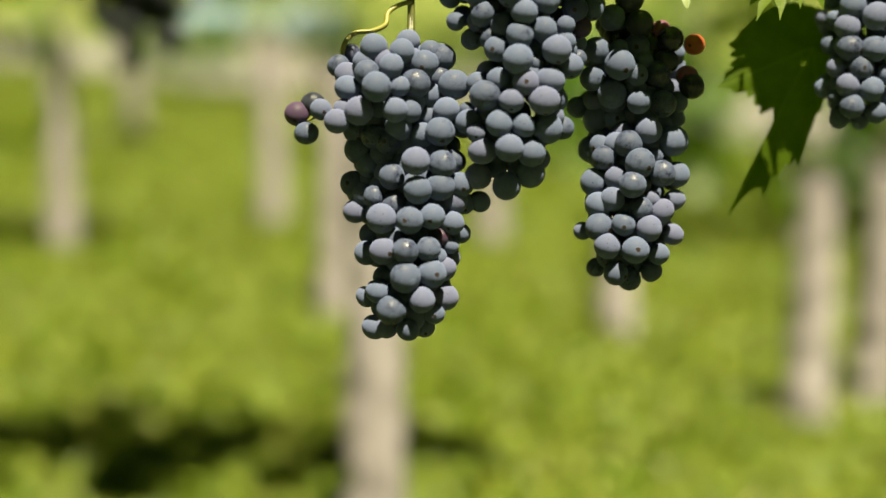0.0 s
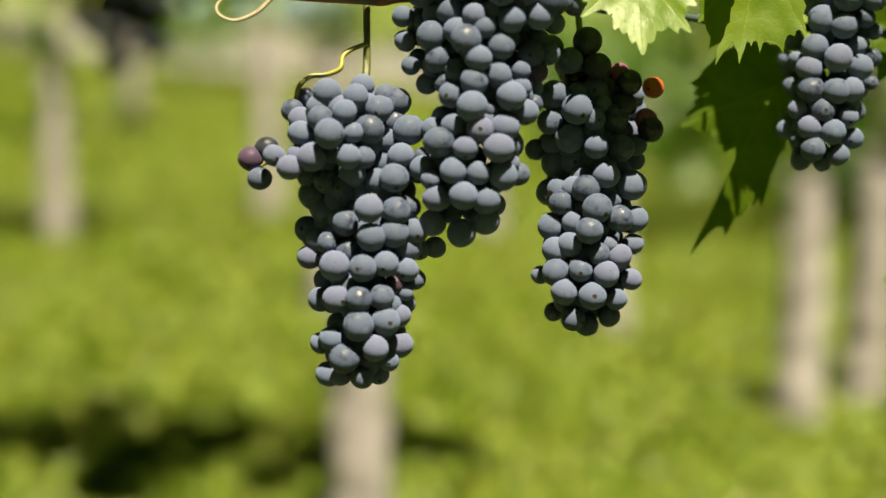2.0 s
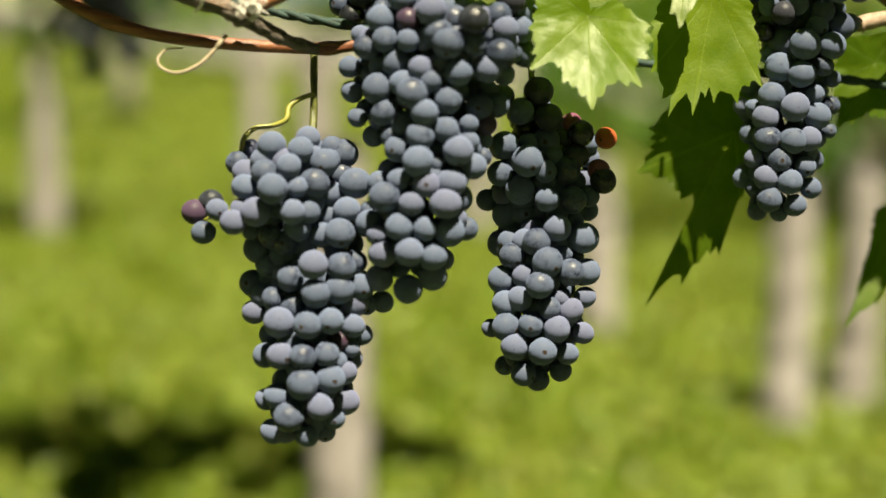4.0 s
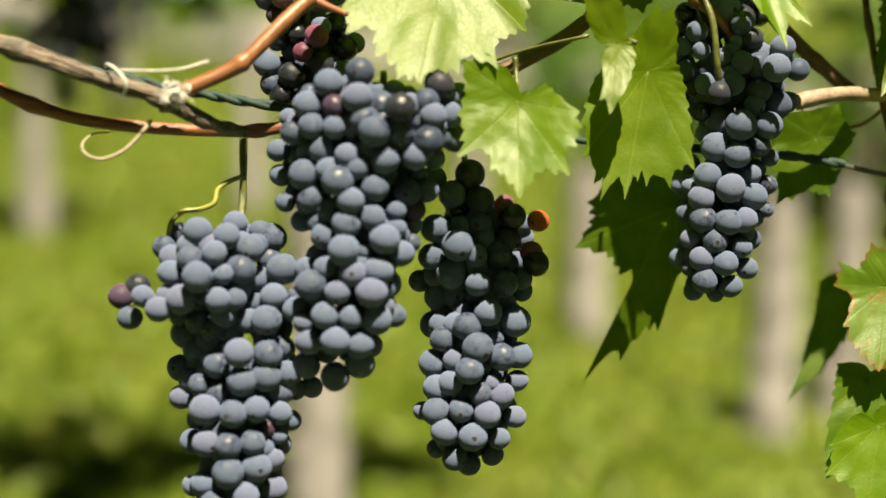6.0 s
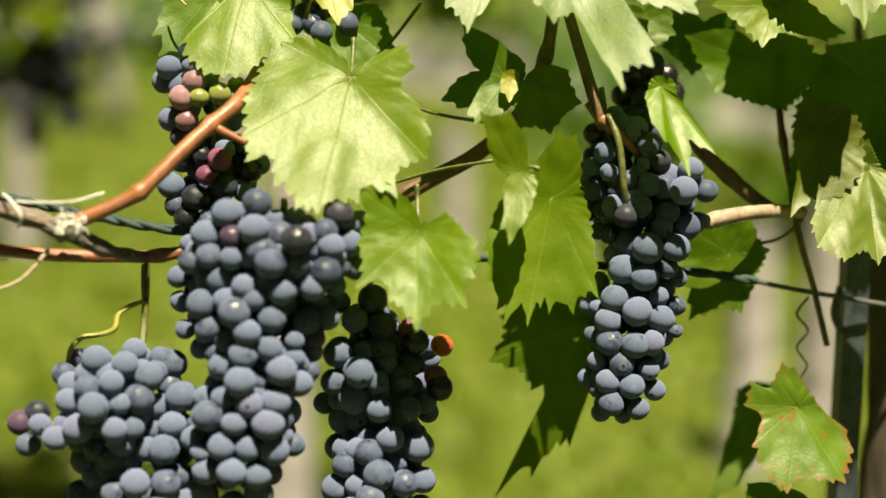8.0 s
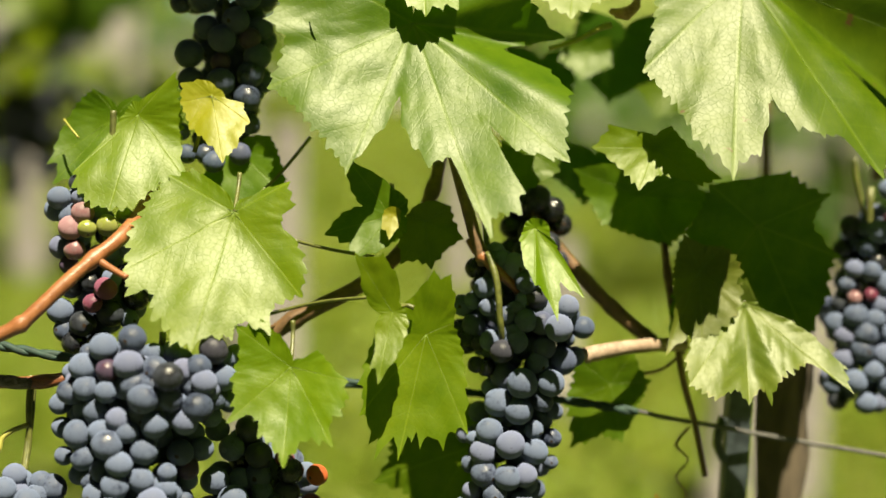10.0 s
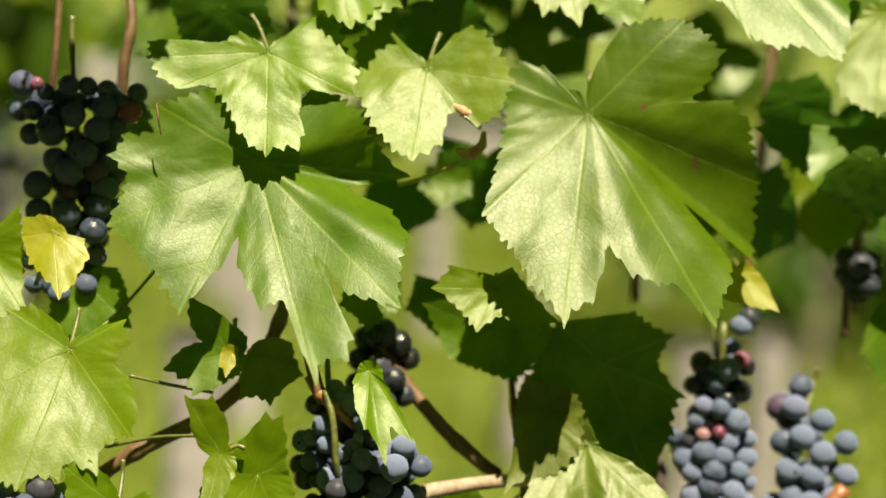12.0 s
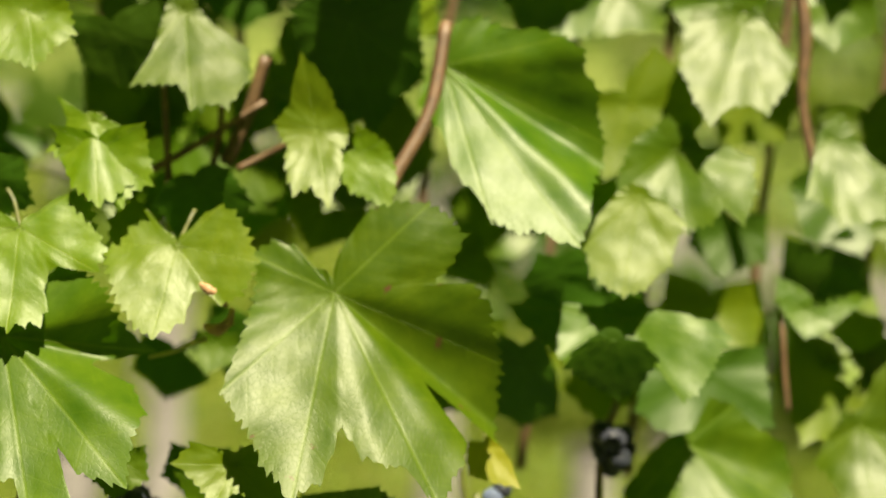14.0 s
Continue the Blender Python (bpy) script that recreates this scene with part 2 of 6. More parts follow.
def ground_cover():
    m, t, p = material("meadow")
    a, b = noise_of(t, 1.3, 5), noise_of(t, 14.0, 6)
    f = maths(t, "ADD", maths(t, "MULTIPLY", a, 0.6), maths(t, "MULTIPLY", b, 0.4))
    green = ramp(t, f, [(0.30, (0.072, 0.098, 0.007)), (0.50, (0.088, 0.115, 0.009)), (0.66, (0.112, 0.128, 0.018))])
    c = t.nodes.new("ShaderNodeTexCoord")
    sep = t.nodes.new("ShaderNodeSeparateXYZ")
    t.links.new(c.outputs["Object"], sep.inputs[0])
    # an unseen darker strip under the row, added to cut bounced light
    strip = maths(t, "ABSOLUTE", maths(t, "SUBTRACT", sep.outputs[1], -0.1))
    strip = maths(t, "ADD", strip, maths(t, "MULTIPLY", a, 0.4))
    dim_strip = ramp(t, b, [(0.3, (0.012, 0.024, 0.003)), (0.7, (0.030, 0.048, 0.007))])
    t.links.new(mix(t, ramp(t, maths(t, "DIVIDE", strip, 4.0), [(0.49, (0, 0, 0)), (0.53, (1, 1, 1))]), dim_strip, green), p.inputs["Base Color"])
    p.inputs["Roughness"].default_value = 0.9
    bump(t, p, b, 0.6, 0.03)
    return m


MEADOW = ground_cover()


def grass_blade():
    m, t, p = material("grass")
    geo = t.nodes.new("ShaderNodeNewGeometry")
    col = ramp(t, geo.outputs["Random Per Island"], [(0.0, (0.101, 0.163, 0.008)), (0.55, (0.157, 0.219, 0.014)), (0.88, (0.211, 0.250, 0.026)), (1.0, (0.26, 0.25, 0.06))])
    t.links.new(col, p.inputs["Base Color"])
    p.inputs["Roughness"].default_value = 0.5
    glow = t.nodes.new("ShaderNodeBsdfTranslucent")
    t.links.new(col, glow.inputs["Color"])
    both = t.nodes.new("ShaderNodeMixShader")
    both.inputs[0].default_value = 0.4
    t.links.new(p.outputs[0], both.inputs[1])
    t.links.new(glow.outputs[0], both.inputs[2])
    t.links.new(both.outputs[0], t.nodes["Material Output"].inputs["Surface"])
    return m


GRASS = grass_blade()
GRAVEL = bark("pale_gravel", (0.10, 0.094, 0.085), (0.155, 0.147, 0.136), 8, 0.9)
NET = bark("blue_net", (0.094, 0.156, 0.208), (0.166, 0.239, 0.286), 6, 0.8)


# ---- builders ----
def part(name, bm, mat, parent=None, label="", smooth=True):
    """Link a bmesh as one mesh object, under a thing if one is given."""
    me = bpy.data.meshes.new(name)
    bm.to_mesh(me)
    bm.free()
    if smooth:
        me.polygons.foreach_set("use_smooth", [True] * len(me.polygons))
    if mat:
        me.materials.append(mat)
    ob = new(name, me)
    if parent:
        ob.parent = parent
    return tagged(ob, label) if label else ob


def empty(name, m, label, category, group=""):
    ob = new(name)
    ob.empty_display_size = 0.02
    ob.matrix_world = m
    return tagged(ob, label, category, group)


def spline(points, steps):
    """A smooth line through the points: Catmull-Rom, steps to a span."""
    q = [Vector(p) for p in points]
    q = [q[0] * 2 - q[1], *q, q[-1] * 2 - q[-2]]
    line = []
    for i in range(1, len(q) - 2):
        a, b, c, d = q[i - 1:i + 3]
        for k in range(steps):
            s = k / steps
            line.append(0.5 * (2 * b + (c - a) * s + (2 * a - 5 * b + 4 * c - d) * s * s + (3 * b - a - 3 * c + d) * s ** 3))
    return [*line, q[-2]]


def tube(points, radii, sides=8, steps=6, nodes=(), rough=0.0, seed=1, bm=None):
    """A round stem along the points; radii: one or one for each point; nodes: where along it (0 to 1) it swells."""
    bm = bm or bmesh.new()
    line = spline(points, steps)
    if isinstance(radii, (int, float)):
        radii = [radii] * len(points)
    n = len(line)
    ring, side = [], None
    for i, p in enumerate(line):
        s = i / (n - 1)
        k = min(int(s * (len(radii) - 1)), len(radii) - 2)
        r = radii[k] + (radii[k + 1] - radii[k]) * (s * (len(radii) - 1) - k)
        for at in nodes:
            r *= 1 + 0.32 * math.exp(-((s - at) / 0.022) ** 2)
        d = (line[min(i + 1, n - 1)] - line[max(i - 1, 0)]).normalized()
        if side is None:
            side = d.orthogonal().normalized()
        side = (side - d * side.dot(d)).normalized()
        up = d.cross(side)
        row = []
        for j in range(sides):
            a = 2 * math.pi * j / sides
            rr = r * (1 + rough * noise.noise((math.cos(a) * 1.3, math.sin(a) * 1.3 + seed * 3.1, s * 22)))
            row.append(bm.verts.new(p + (side * math.cos(a) + up * math.sin(a)) * rr))
        ring.append(row)
    for a, b in zip(ring, ring[1:]):
        for j in range(sides):
            bm.faces.new((a[j], a[(j + 1) % sides], b[(j + 1) % sides], b[j]))
    bm.faces.new(ring[0][::-1])
    bm.faces.new(ring[-1])
    return bm


def slope_at(table, a):
    """The slope of the blade at an angle round the stalk, from (degrees, slope) rows, smooth from row to row."""
    n = len(table)
    deg = (math.degrees(a) - table[0][0]) % 360 + table[0][0]
    i = max(k for k in range(n) if table[k][0] <= deg)
    (p0, u0), (p1, u1), (p2, u2), (p3, u3) = ((table[k % n][0] + 360 * (k // n), table[k % n][1]) for k in (i - 1, i, i + 1, i + 2))
    m1, m2 = (u2 - u0) / (p2 - p0) * (p2 - p1), (u3 - u1) / (p3 - p1) * (p2 - p1)
    e = (deg - p1) / (p2 - p1)
    return u1 + m1 * e + (3 * (u2 - u1) - 2 * m1 - m2) * e * e + (2 * (u1 - u2) + m1 + m2) * e ** 3


def leaf_mesh(lobes, sinus, seed, cup, teeth, res, ribs=None, tilt=0.0, slopes=None):
    """A toothed, lobed blade round its stalk's end, and the lines of its main veins. lobes: the lobe tips, left round below to right, as (x, y, z)
    in mm from the stalk; the blade bends to reach them, or, with slopes, each lobe leans by its own slope (see slope_at). sinus: how deep the bay after each lobe goes; the last is the stalk's bay."""
    rng = random.Random(seed)
    count_of = len(lobes)
    ang = [math.atan2(x, -z) for x, y, z in lobes]
    lens, dep = [math.hypot(x, z) for x, y, z in lobes], [y for x, y, z in lobes]
    for i in range(1, count_of):
        ang[i] = ang[i - 1] + max(math.remainder(ang[i] - ang[i - 1], 2 * math.pi), 0.03)
    size = sorted(lens)[-2]
    # the blade bends gently: what the tips reach is evened out round the stalk
    near_of = [[math.exp(-(math.remainder(a - b, 2 * math.pi) / 0.55) ** 2) for b in ang] for a in ang]
    dep = [sum(w * d for w, d in zip(row, dep)) / sum(row) for row in near_of]
    ang, lens, dep = [*ang, ang[0] + 2 * math.pi], [*lens, lens[0]], [*dep, dep[0]]
    spans = [b - a for a, b in zip(ang, ang[1:])]
    rib_ang = [ang[i] for i in (ribs or range(count_of))]
    rows = []
    for i in range(count_of):
        last = i == count_of - 1
        steps = max(6, int(res * spans[i] / (2 * math.pi)))
        n_teeth = max(1, round(spans[i] * (lens[i] + lens[i + 1]) / 2 * 0.18 * teeth))
        wide = [rng.uniform(0.6, 1.5) for _ in range(n_teeth + 2)]
        for k in range(steps):
            s = k / steps
            a = ang[i] + spans[i] * s
            # the edge runs nearly straight from tip to tip, cut in by the bay
            flat = math.cos(min(spans[i], 2.6) / 2) / math.cos(min(spans[i], 2.6) * (s - 0.5)) if spans[i] < 2.2 else 1.0
            base = (lens[i] + (lens[i + 1] - lens[i]) * s) * (0.45 + 0.55 * flat)
            if slopes and not last:
                base = lens[i] * lens[i + 1] * math.sin(spans[i]) / max(lens[i] * math.sin(spans[i] * s) + lens[i + 1] * math.sin(spans[i] * (1 - s)), 0.1)
            ends = abs(2 * s - 1)
            r = base * (1 - (1 - sinus[i]) * (1 - ends) ** (1.5 if not last else 0.8))
            if not slopes:
                r *= 1 + 0.05 * ends ** 8
            even = r
            at = s * n_teeth + 0.5
            saw = at % 1.0
            wave = saw / 0.62 if saw < 0.62 else (1 - saw) / 0.38
            r *= 1 + (min(0.085, 3.4 / max(base, 1.0)) * wide[int(at)] * (wave - 0.45) + 0.012 * rng.uniform(-1, 1)) * (1.0 if not last else 0.0 if slopes else 0.3)
            e = s * s * (3 - 2 * s)
            near = min(abs(math.remainder(a - g, 2 * math.pi)) for g in rib_ang)
            rows.append((a, r, dep[i] + (dep[i + 1] - dep[i]) * e, near, k == 0 and (ribs is None or i in ribs), lens[i] + (lens[i + 1] - lens[i]) * e, even))
    rings = 22 if res > 250 else 14 if res > 100 else 6
    bm = bmesh.new()
    uv = bm.loops.layers.uv.new("vein")
    ru = bm.loops.layers.uv.new("rim")
    centre = bm.verts.new((0, 0, 0))
    info = {centre: (0.0, 0.0, 0.0)}
    grid, veins = [], []
    for a, r, d, near, tip, full, even in rows:
        line = []
        for j in range(1, rings + 1):
            q = j / rings
            # the teeth cut into the rim alone
            rim = min(max((q - 0.72) / 0.28, 0.0), 1.0)
            rr = (even + (r - even) * rim * rim) * q
            off, along = rr * math.sin(min(near, 1.5)) / size, rr * math.cos(min(near, 1.5)) / size
            reach = rr / size
            u = rr / full
            if slopes:
                y = slope_at(slopes, a) * (math.hypot(rr, 0.06 * size) - 0.06 * size)
            else:
                y = d * (0.6 * u + 0.4 * u * u)
                w, bend = rr * math.cos(a), 0.16 * size
                round_w = math.hypot(w, bend)
                y -= tilt * w + (tilt + 0.2) * (round_w - w - bend) / 2
            # main veins lie in furrows, side veins in shallower ones, and the blade is puffed up between them
            px, pz = math.sin(a) * reach, math.cos(a) * reach
            y += cup * size * 0.0010 * math.exp(-((off * 18) ** 2)) * min(1.0, reach * 3)
            puff = abs((along - 0.75 * off) * 7.0 % 1.0 - 0.5) * 2
            y += cup * size * 0.0024 * (1 - math.exp(-((1 - puff) / 0.28) ** 2)) * -min(1.0, off * 9) * min(1.0, (1.06 - q) * 5)
            y += size * 0.034 * noise.noise((px * 2.2 + seed, pz * 2.2, seed * 0.37))
            y += size * 0.012 * noise.noise((px * 5.5 + seed, pz * 5.5, seed * 1.7))
            y += size * 0.016 * q ** 3 * noise.noise((math.sin(a) * 5 + seed * 2, math.cos(a) * 5, 4.0 + seed))
            v = bm.verts.new((rr * math.sin(a) / 1000, y / 1000, -rr * math.cos(a) / 1000))
            info[v] = (off, along, q)
            line.append(v)
        grid.append(line)
        if tip:
            veins.append([Vector((0, 0, 0)), *[v.co.copy() for v in line[:-1]]])
    faces = []
    for k in range(len(grid)):
        a, b = grid[k], grid[(k + 1) % len(grid)]
        faces.append(bm.faces.new((centre, a[0], b[0])))
        for j in range(rings - 1):
            faces.append(bm.faces.new((a[j], a[j + 1], b[j + 1], b[j])))
    for f in faces:
        for loop in f.loops:
            off, along, q = info[loop.vert]
            loop[uv].uv = (off, along)
            loop[ru].uv = (q, 0)
    return bm, veins


LEAF_LABELS = {"leaf_green": "sunlit green vine leaf with toothed lobes and pale veins", "leaf_fresh": "light yellow-green vine leaf with toothed edge",
               "leaf_old": "green vine leaf with yellowed, curled edge", "leaf_yellow": "small yellow vine leaf with browned edge",
               "leaf_blotched": "light green vine leaf with red blotched edge", "leaf_worn": "great green vine leaf with small brown worn patches", "leaf_shade": "vine leaf in the shade of the canopy, its green darkened for it"}
leaf_count = [0]


def vine_leaf(at, lobes, mat, sinus=(0.94, 0.92, 0.92, 0.94, 0.3), cup=1.0, teeth=1.0, res=190, stalk=None, label="", ribs=None, tilt=0.0, slopes=None, bay=0.3):
    """A leaf thing: its blade, and its stalk if one shows. at: the stalk's end in the trellis frame; stalk: where the stalk starts, in mm from there."""
    leaf_count[0] += 1
    top = empty("vine_leaf", BASE @ Matrix.Translation(at), label or LEAF_LABELS[mat.name], "leaf", "vine leaves of the front row")
    if slopes:
        sinus = [0.99] * (len(lobes) - 1) + [bay]
    bm, veins = leaf_mesh(lobes, sinus, leaf_count[0] * 1.7, cup, teeth, res, ribs, tilt, slopes)
    part("blade", bm, mat, top)
    if res > 100 and mat is not LEAF_SHADE:
        for line in veins:
            part("vein", tube(line[::3] + [line[-1]], [0.00014, 0.00009, 0.00003], 5, 3), VEIN, top)
    s = Vector(stalk or (lobes[0][0] * 0.1 + lobes[-1][0] * 0.1, 22, max(lobes[0][2], lobes[-1][2], 8) * 0.6)) / 1000
    part("leaf_stalk", tube([s, s * 0.55 + Vector((0, 0.004, 0.002)), (0, 0.001, 0)], [0.0014, 0.0011, 0.0012], 6, 5), STALK, top)
    return top


def berry_mesh(name, mat, seed):
    """A grape of radius 1, a little flattened, with a tiny scar where the flower was."""
    bm = bmesh.new()
    bmesh.ops.create_uvsphere(bm, u_segments=22, v_segments=13, radius=1.0)
    for v in bm.verts:
        k = 1 + 0.035 * noise.noise(v.co * 0.9 + Vector((seed, 0, 0)))
        v.co *= k
        if v.co.z < -0.99:
            v.co.z += 0.02
    me = bpy.data.meshes.new(name)
    bm.to_mesh(me)
    bm.free()
    me.polygons.foreach_set("use_smooth", [True] * len(me.polygons))
    me.materials.append(mat)
    return me


SKINS = {"b": GRAPE, "d": GRAPE_SHADED, "k": GRAPE_BARE, "p": GRAPE_PINK, "r": GRAPE_RED, "o": GRAPE_ROSE, "g": GRAPE_GREEN, "c": GRAPE_CRIMSON}
BERRY = {key: [berry_mesh("berry", mat, i + 3.3) for i in range(3)] for key, mat in SKINS.items()}


RIM = [(math.cos(k * math.pi / 4), math.sin(k * math.pi / 4)) for k in range(8)]


def grape_bunch(at, berries, fill, stem, label, group="grape bunches of the front row", special={}, seed=1, fill_skin="b", fill_from=-999):
    """A bunch: berries on its face as (x, y, z, diameter) in mm from `at`, which is on its axis, and `fill` more that close its body behind them.
    stem: the stalk's line in mm. special: skins of single berries by number."""
    rng = random.Random(seed)
    top = empty("grape_bunch", BASE @ Matrix.Translation(at), label, "grapes", group)
    laid = [(x, y, z, d / 2, special.get(i, "b")) for i, (x, y, z, d) in enumerate(berries)]
    zs = [b[2] for b in berries]
    face = list(laid)
    for _ in range(fill * 30):
        if len(laid) >= len(face) + fill:
            break
        x0, _y, z0, _r, _k = rng.choice(face)
        x, z, r = x0 + rng.uniform(-9, 9), z0 + rng.uniform(-9, 9), rng.uniform(5.8, 7.2)
        close = [f for f in face if (f[0] - x) ** 2 + (f[2] - z) ** 2 < 16 ** 2]
        left, right = [f for f in close if f[0] < x - 1.5], [f for f in close if f[0] > x + 1.5]
        above, below = [f for f in close if f[2] > z + 2], [f for f in close if f[2] < z - 2]
        hidden = all(any((f[0] - x - r * u) ** 2 + (f[2] - z - r * v) ** 2 < f[3] ** 2 for f in close) for u, v in RIM)
        if x < fill_from or not hidden or not (left and right and above and below):
            continue
        y = min(f[1] for f in close) + rng.uniform(11, 32)
        if all((x - X) ** 2 + (y - Y) ** 2 + (z - Z) ** 2 > ((r + R) * 0.60) ** 2 for X, Y, Z, R, _k in laid):
            laid.append((x, y, z, r, fill_skin))
    # close what gaps are left inside the outline
    xs = [b[0] for b in laid]
    for i in range(int((max(xs) - min(xs)) / 4)):
        for j in range(int((max(zs) - min(zs)) / 4)):
            x, z = min(xs) + 4 * i + rng.uniform(-1, 1), min(zs) + 4 * j + rng.uniform(-1, 1)
            if x < fill_from or any((x - b[0]) ** 2 + (z - b[2]) ** 2 < (b[3] * 0.96) ** 2 for b in laid):
                continue
            close = [f for f in face if (f[0] - x) ** 2 + (f[2] - z) ** 2 < 18 ** 2]
            if all(any((f[0] - x) * u + (f[2] - z) * v > 5 for f in close) for u, v in ((1, 0), (-1, 0), (0, 1), (0, -1), (0.7, 0.7), (-0.7, 0.7), (0.7, -0.7), (-0.7, -0.7))):
                laid.append((x, min(f[1] for f in close) + rng.uniform(20, 30), z, rng.uniform(5.2, 6.2), fill_skin))
    for x, y, z, r, skin in laid:
        ob = new("berry", BERRY[skin][rng.randrange(3)])
        ob.parent = top
        tilt = Euler((rng.uniform(-1.6, -0.1), rng.uniform(-0.7, 0.7), rng.uniform(-0.8, 0.8)))
        ob.matrix_basis = Matrix.LocRotScale(Vector((x, y, z)) / 1000, tilt, Vector((r * rng.uniform(0.98, 1.05), r * rng.uniform(0.98, 1.05), r * rng.uniform(0.93, 1.0))) / 1000)
    part("bunch_stalk", tube([Vector(p) / 1000 for p in stem], [0.0016, 0.0018, 0.0013], 7, 6), STALK, top, "green-brown bunch stalk")
    core = [(0, 4, z) for z in (max(zs) - 4, (max(zs) * 2 + min(zs)) / 3, (max(zs) + 2 * min(zs)) / 3, min(zs) + 8)]
    part("rachis", tube([Vector(p) / 1000 for p in core], [0.002, 0.0018, 0.0014, 0.0009], 6, 4), STALK, top)
    return top


def twisted_wire(points, r, turns, mat, label):
    """Two strands twisted round one another along the points."""
    a = Vector(points[0])
    line = spline([Vector(p) - a for p in points], 60)
    top = empty("trellis_wire", BASE @ Matrix.Translation(a), label, "wire")
    for half in (0, math.pi):
        strand = []
        for k, p in enumerate(line):
            w = half + 2 * math.pi * turns * k / len(line)
            strand.append(p + Vector((0, math.cos(w), math.sin(w))) * r * 0.36)
        part("strand", tube(strand, r * 0.74, 8, 1), mat, top)
    return top


def twine_knot(at, count, r, label):
    """A frayed knot: short bent fibres round one place."""
    rng = random.Random(8)
    top = empty("twine_knot", BASE @ Matrix.Translation(at), label, "twine")
    for _ in range(count):
        a = Vector((rng.gauss(0, 1), rng.gauss(0, 0.7), rng.gauss(0, 1))).normalized() * r * rng.uniform(0.2, 0.8)
        b = a + Vector((rng.uniform(-1, 1), rng.uniform(-1, 0.4), rng.uniform(-1, 1))) * r * 0.6
        c = b + Vector((rng.uniform(-1, 1), rng.uniform(-1, 0.4), rng.uniform(-1, 1))) * r * 0.6
        part("fibre", tube([a, b, c], [0.0005, 0.0004, 0.0002], 5, 4), TWINE, top)
    return top


def stem_thing(name, points, radii, mat, label, category, **kw):
    """A cane, wire or tendril in the trellis frame."""
    a = Vector(points[0])
    ob = part(name, tube([Vector(p) - a for p in points], radii, **kw), mat)
    ob.matrix_world = BASE @ Matrix.Translation(a)
    return tagged(ob, label, category)


# ---- bunches of the front row ----
# the long bunch with a side wing of four berries
UPPER = [(-54, -2, 33, 12.6), (-41, -16, 34, 10.8), (-46, -1, 38, 12.1), (-49, -6, 23, 12.0), (-33, -19, 28, 12.9), (-27, 4, 64, 9.9), (-15, -14, 65, 14.0), (2, -7, 69, 12.0), (-1, -15, 63, 12.9), (-33, -3, 57, 11.5), (-19, -12, 58, 13.0), (-18, -18, 52, 12.9), (-6, -22, 55, 12.3), (10, -13, 57, 14.0), (19, 2, 62, 13.8), (13, 1, 65, 11.0), (-28, -13, 45, 13.0), (-13, -29, 44, 14.8), (-2, -21, 45, 10.7), (6, -16, 47, 14.5), (-22, -21, 33, 14.5), (-30, -13, 34, 10.8), (-4, -25, 33, 12.2), (3, -17, 33, 11.3), (-16, -8, 30, 12.0)]
MIDDLE = [(25, -8, 47, 15.8), (21, -12, 34, 13.5), (18, -17, 23, 14.5), (9, 2, 40, 11.0), (30, 1, 27, 13.2), (12, -5, 31, 12.0), (9, -9, 22, 13.0), (-13, -1, 22, 13.2), (-23, 0, 15, 15.4), (-10, -4, 13, 15.3), (0, -6, 17, 13.1), (6, -25, 8, 14.4), (19, -18, 7, 14.0), (25, -7, 9, 12.0), (-6, -13, 1, 13.5), (-26, 3, -2, 13.2), (-18, 4, -1, 14.9), (7, -22, -6, 14.4), (18, -17, -4, 14.5), (28, -11, -3, 13.0), (38, 3, -11, 11.0), (30, 2, -12, 11.0), (-15, -10, -9, 10.9), (-25, 0, -16, 12.1), (-5, -10, -13, 13.0)]
LOWER = [(-11, -18, -20, 15.0), (3, -25, -21, 13.3), (14, -22, -19, 12.8), (24, -12, -22, 11.9), (28, 0, -27, 11.0), (-6, -13, -30, 13.0), (18, -11, -29, 9.8), (23, -9, -33, 9.2), (23, 2, -39, 11.0), (-19, -5, -37, 12.0), (-10, -18, -36, 14.0), (1, -25, -36, 13.3), (12, -21, -35, 12.8), (-10, -5, -49, 12.0), (20, -9, -45, 12.5), (1, -25, -49, 15.5), (14, -20, -47, 14.5), (-13, -12, -56, 11.9), (-19, -1, -59, 11.0), (20, -6, -59, 14.2), (9, -23, -60, 13.3), (-6, -22, -65, 15.0), (15, -10, -67, 10.9), (-15, -5, -74, 13.1), (2, -14, -75, 11.9)]
LOWEST = [(-9, -7, -74, 12.0), (10, -5, -74, 10.9)]
grape_bunch((-0.0194, 0.8340, 0.0350), UPPER + MIDDLE + LOWER + LOWEST, 130, [(3, 20, 114), (3, 15, 91), (2, 5, 63)], "long bunch of blue-black grapes with waxy bloom, small side wing", special={0: 'p', 2: 'k', 5: 'd', 56: 'p'}, fill_from=-29)
# the broad middle bunch
UPPER = [(-10, -18, 69, 14.4), (5, -23, 74, 13.8), (4, -26, 62, 14.3), (-20, -16, 59, 13.9), (-20, -6, 65, 9.2), (-7, -21, 58, 11.7), (15, -17, 59, 13.3), (27, -8, 64, 9.7), (24, -30, 57, 14.7), (36, -16, 61, 12.8), (42, -10, 69, 14.5), (51, 4, 65, 12.1), (-31, 6, 54, 9.3), (-27, -12, 46, 12.9), (-18, -19, 49, 12.2), (-7, -23, 48, 11.1), (7, -24, 52, 14.3), (12, -29, 46, 14.7), (24, -24, 46, 13.2), (33, -14, 52, 10.7), (39, -10, 50, 13.5), (37, -21, 42, 14.9), (47, -6, 55, 13.5), (49, 0, 44, 13.1), (2, -10, 42, 10.8)]
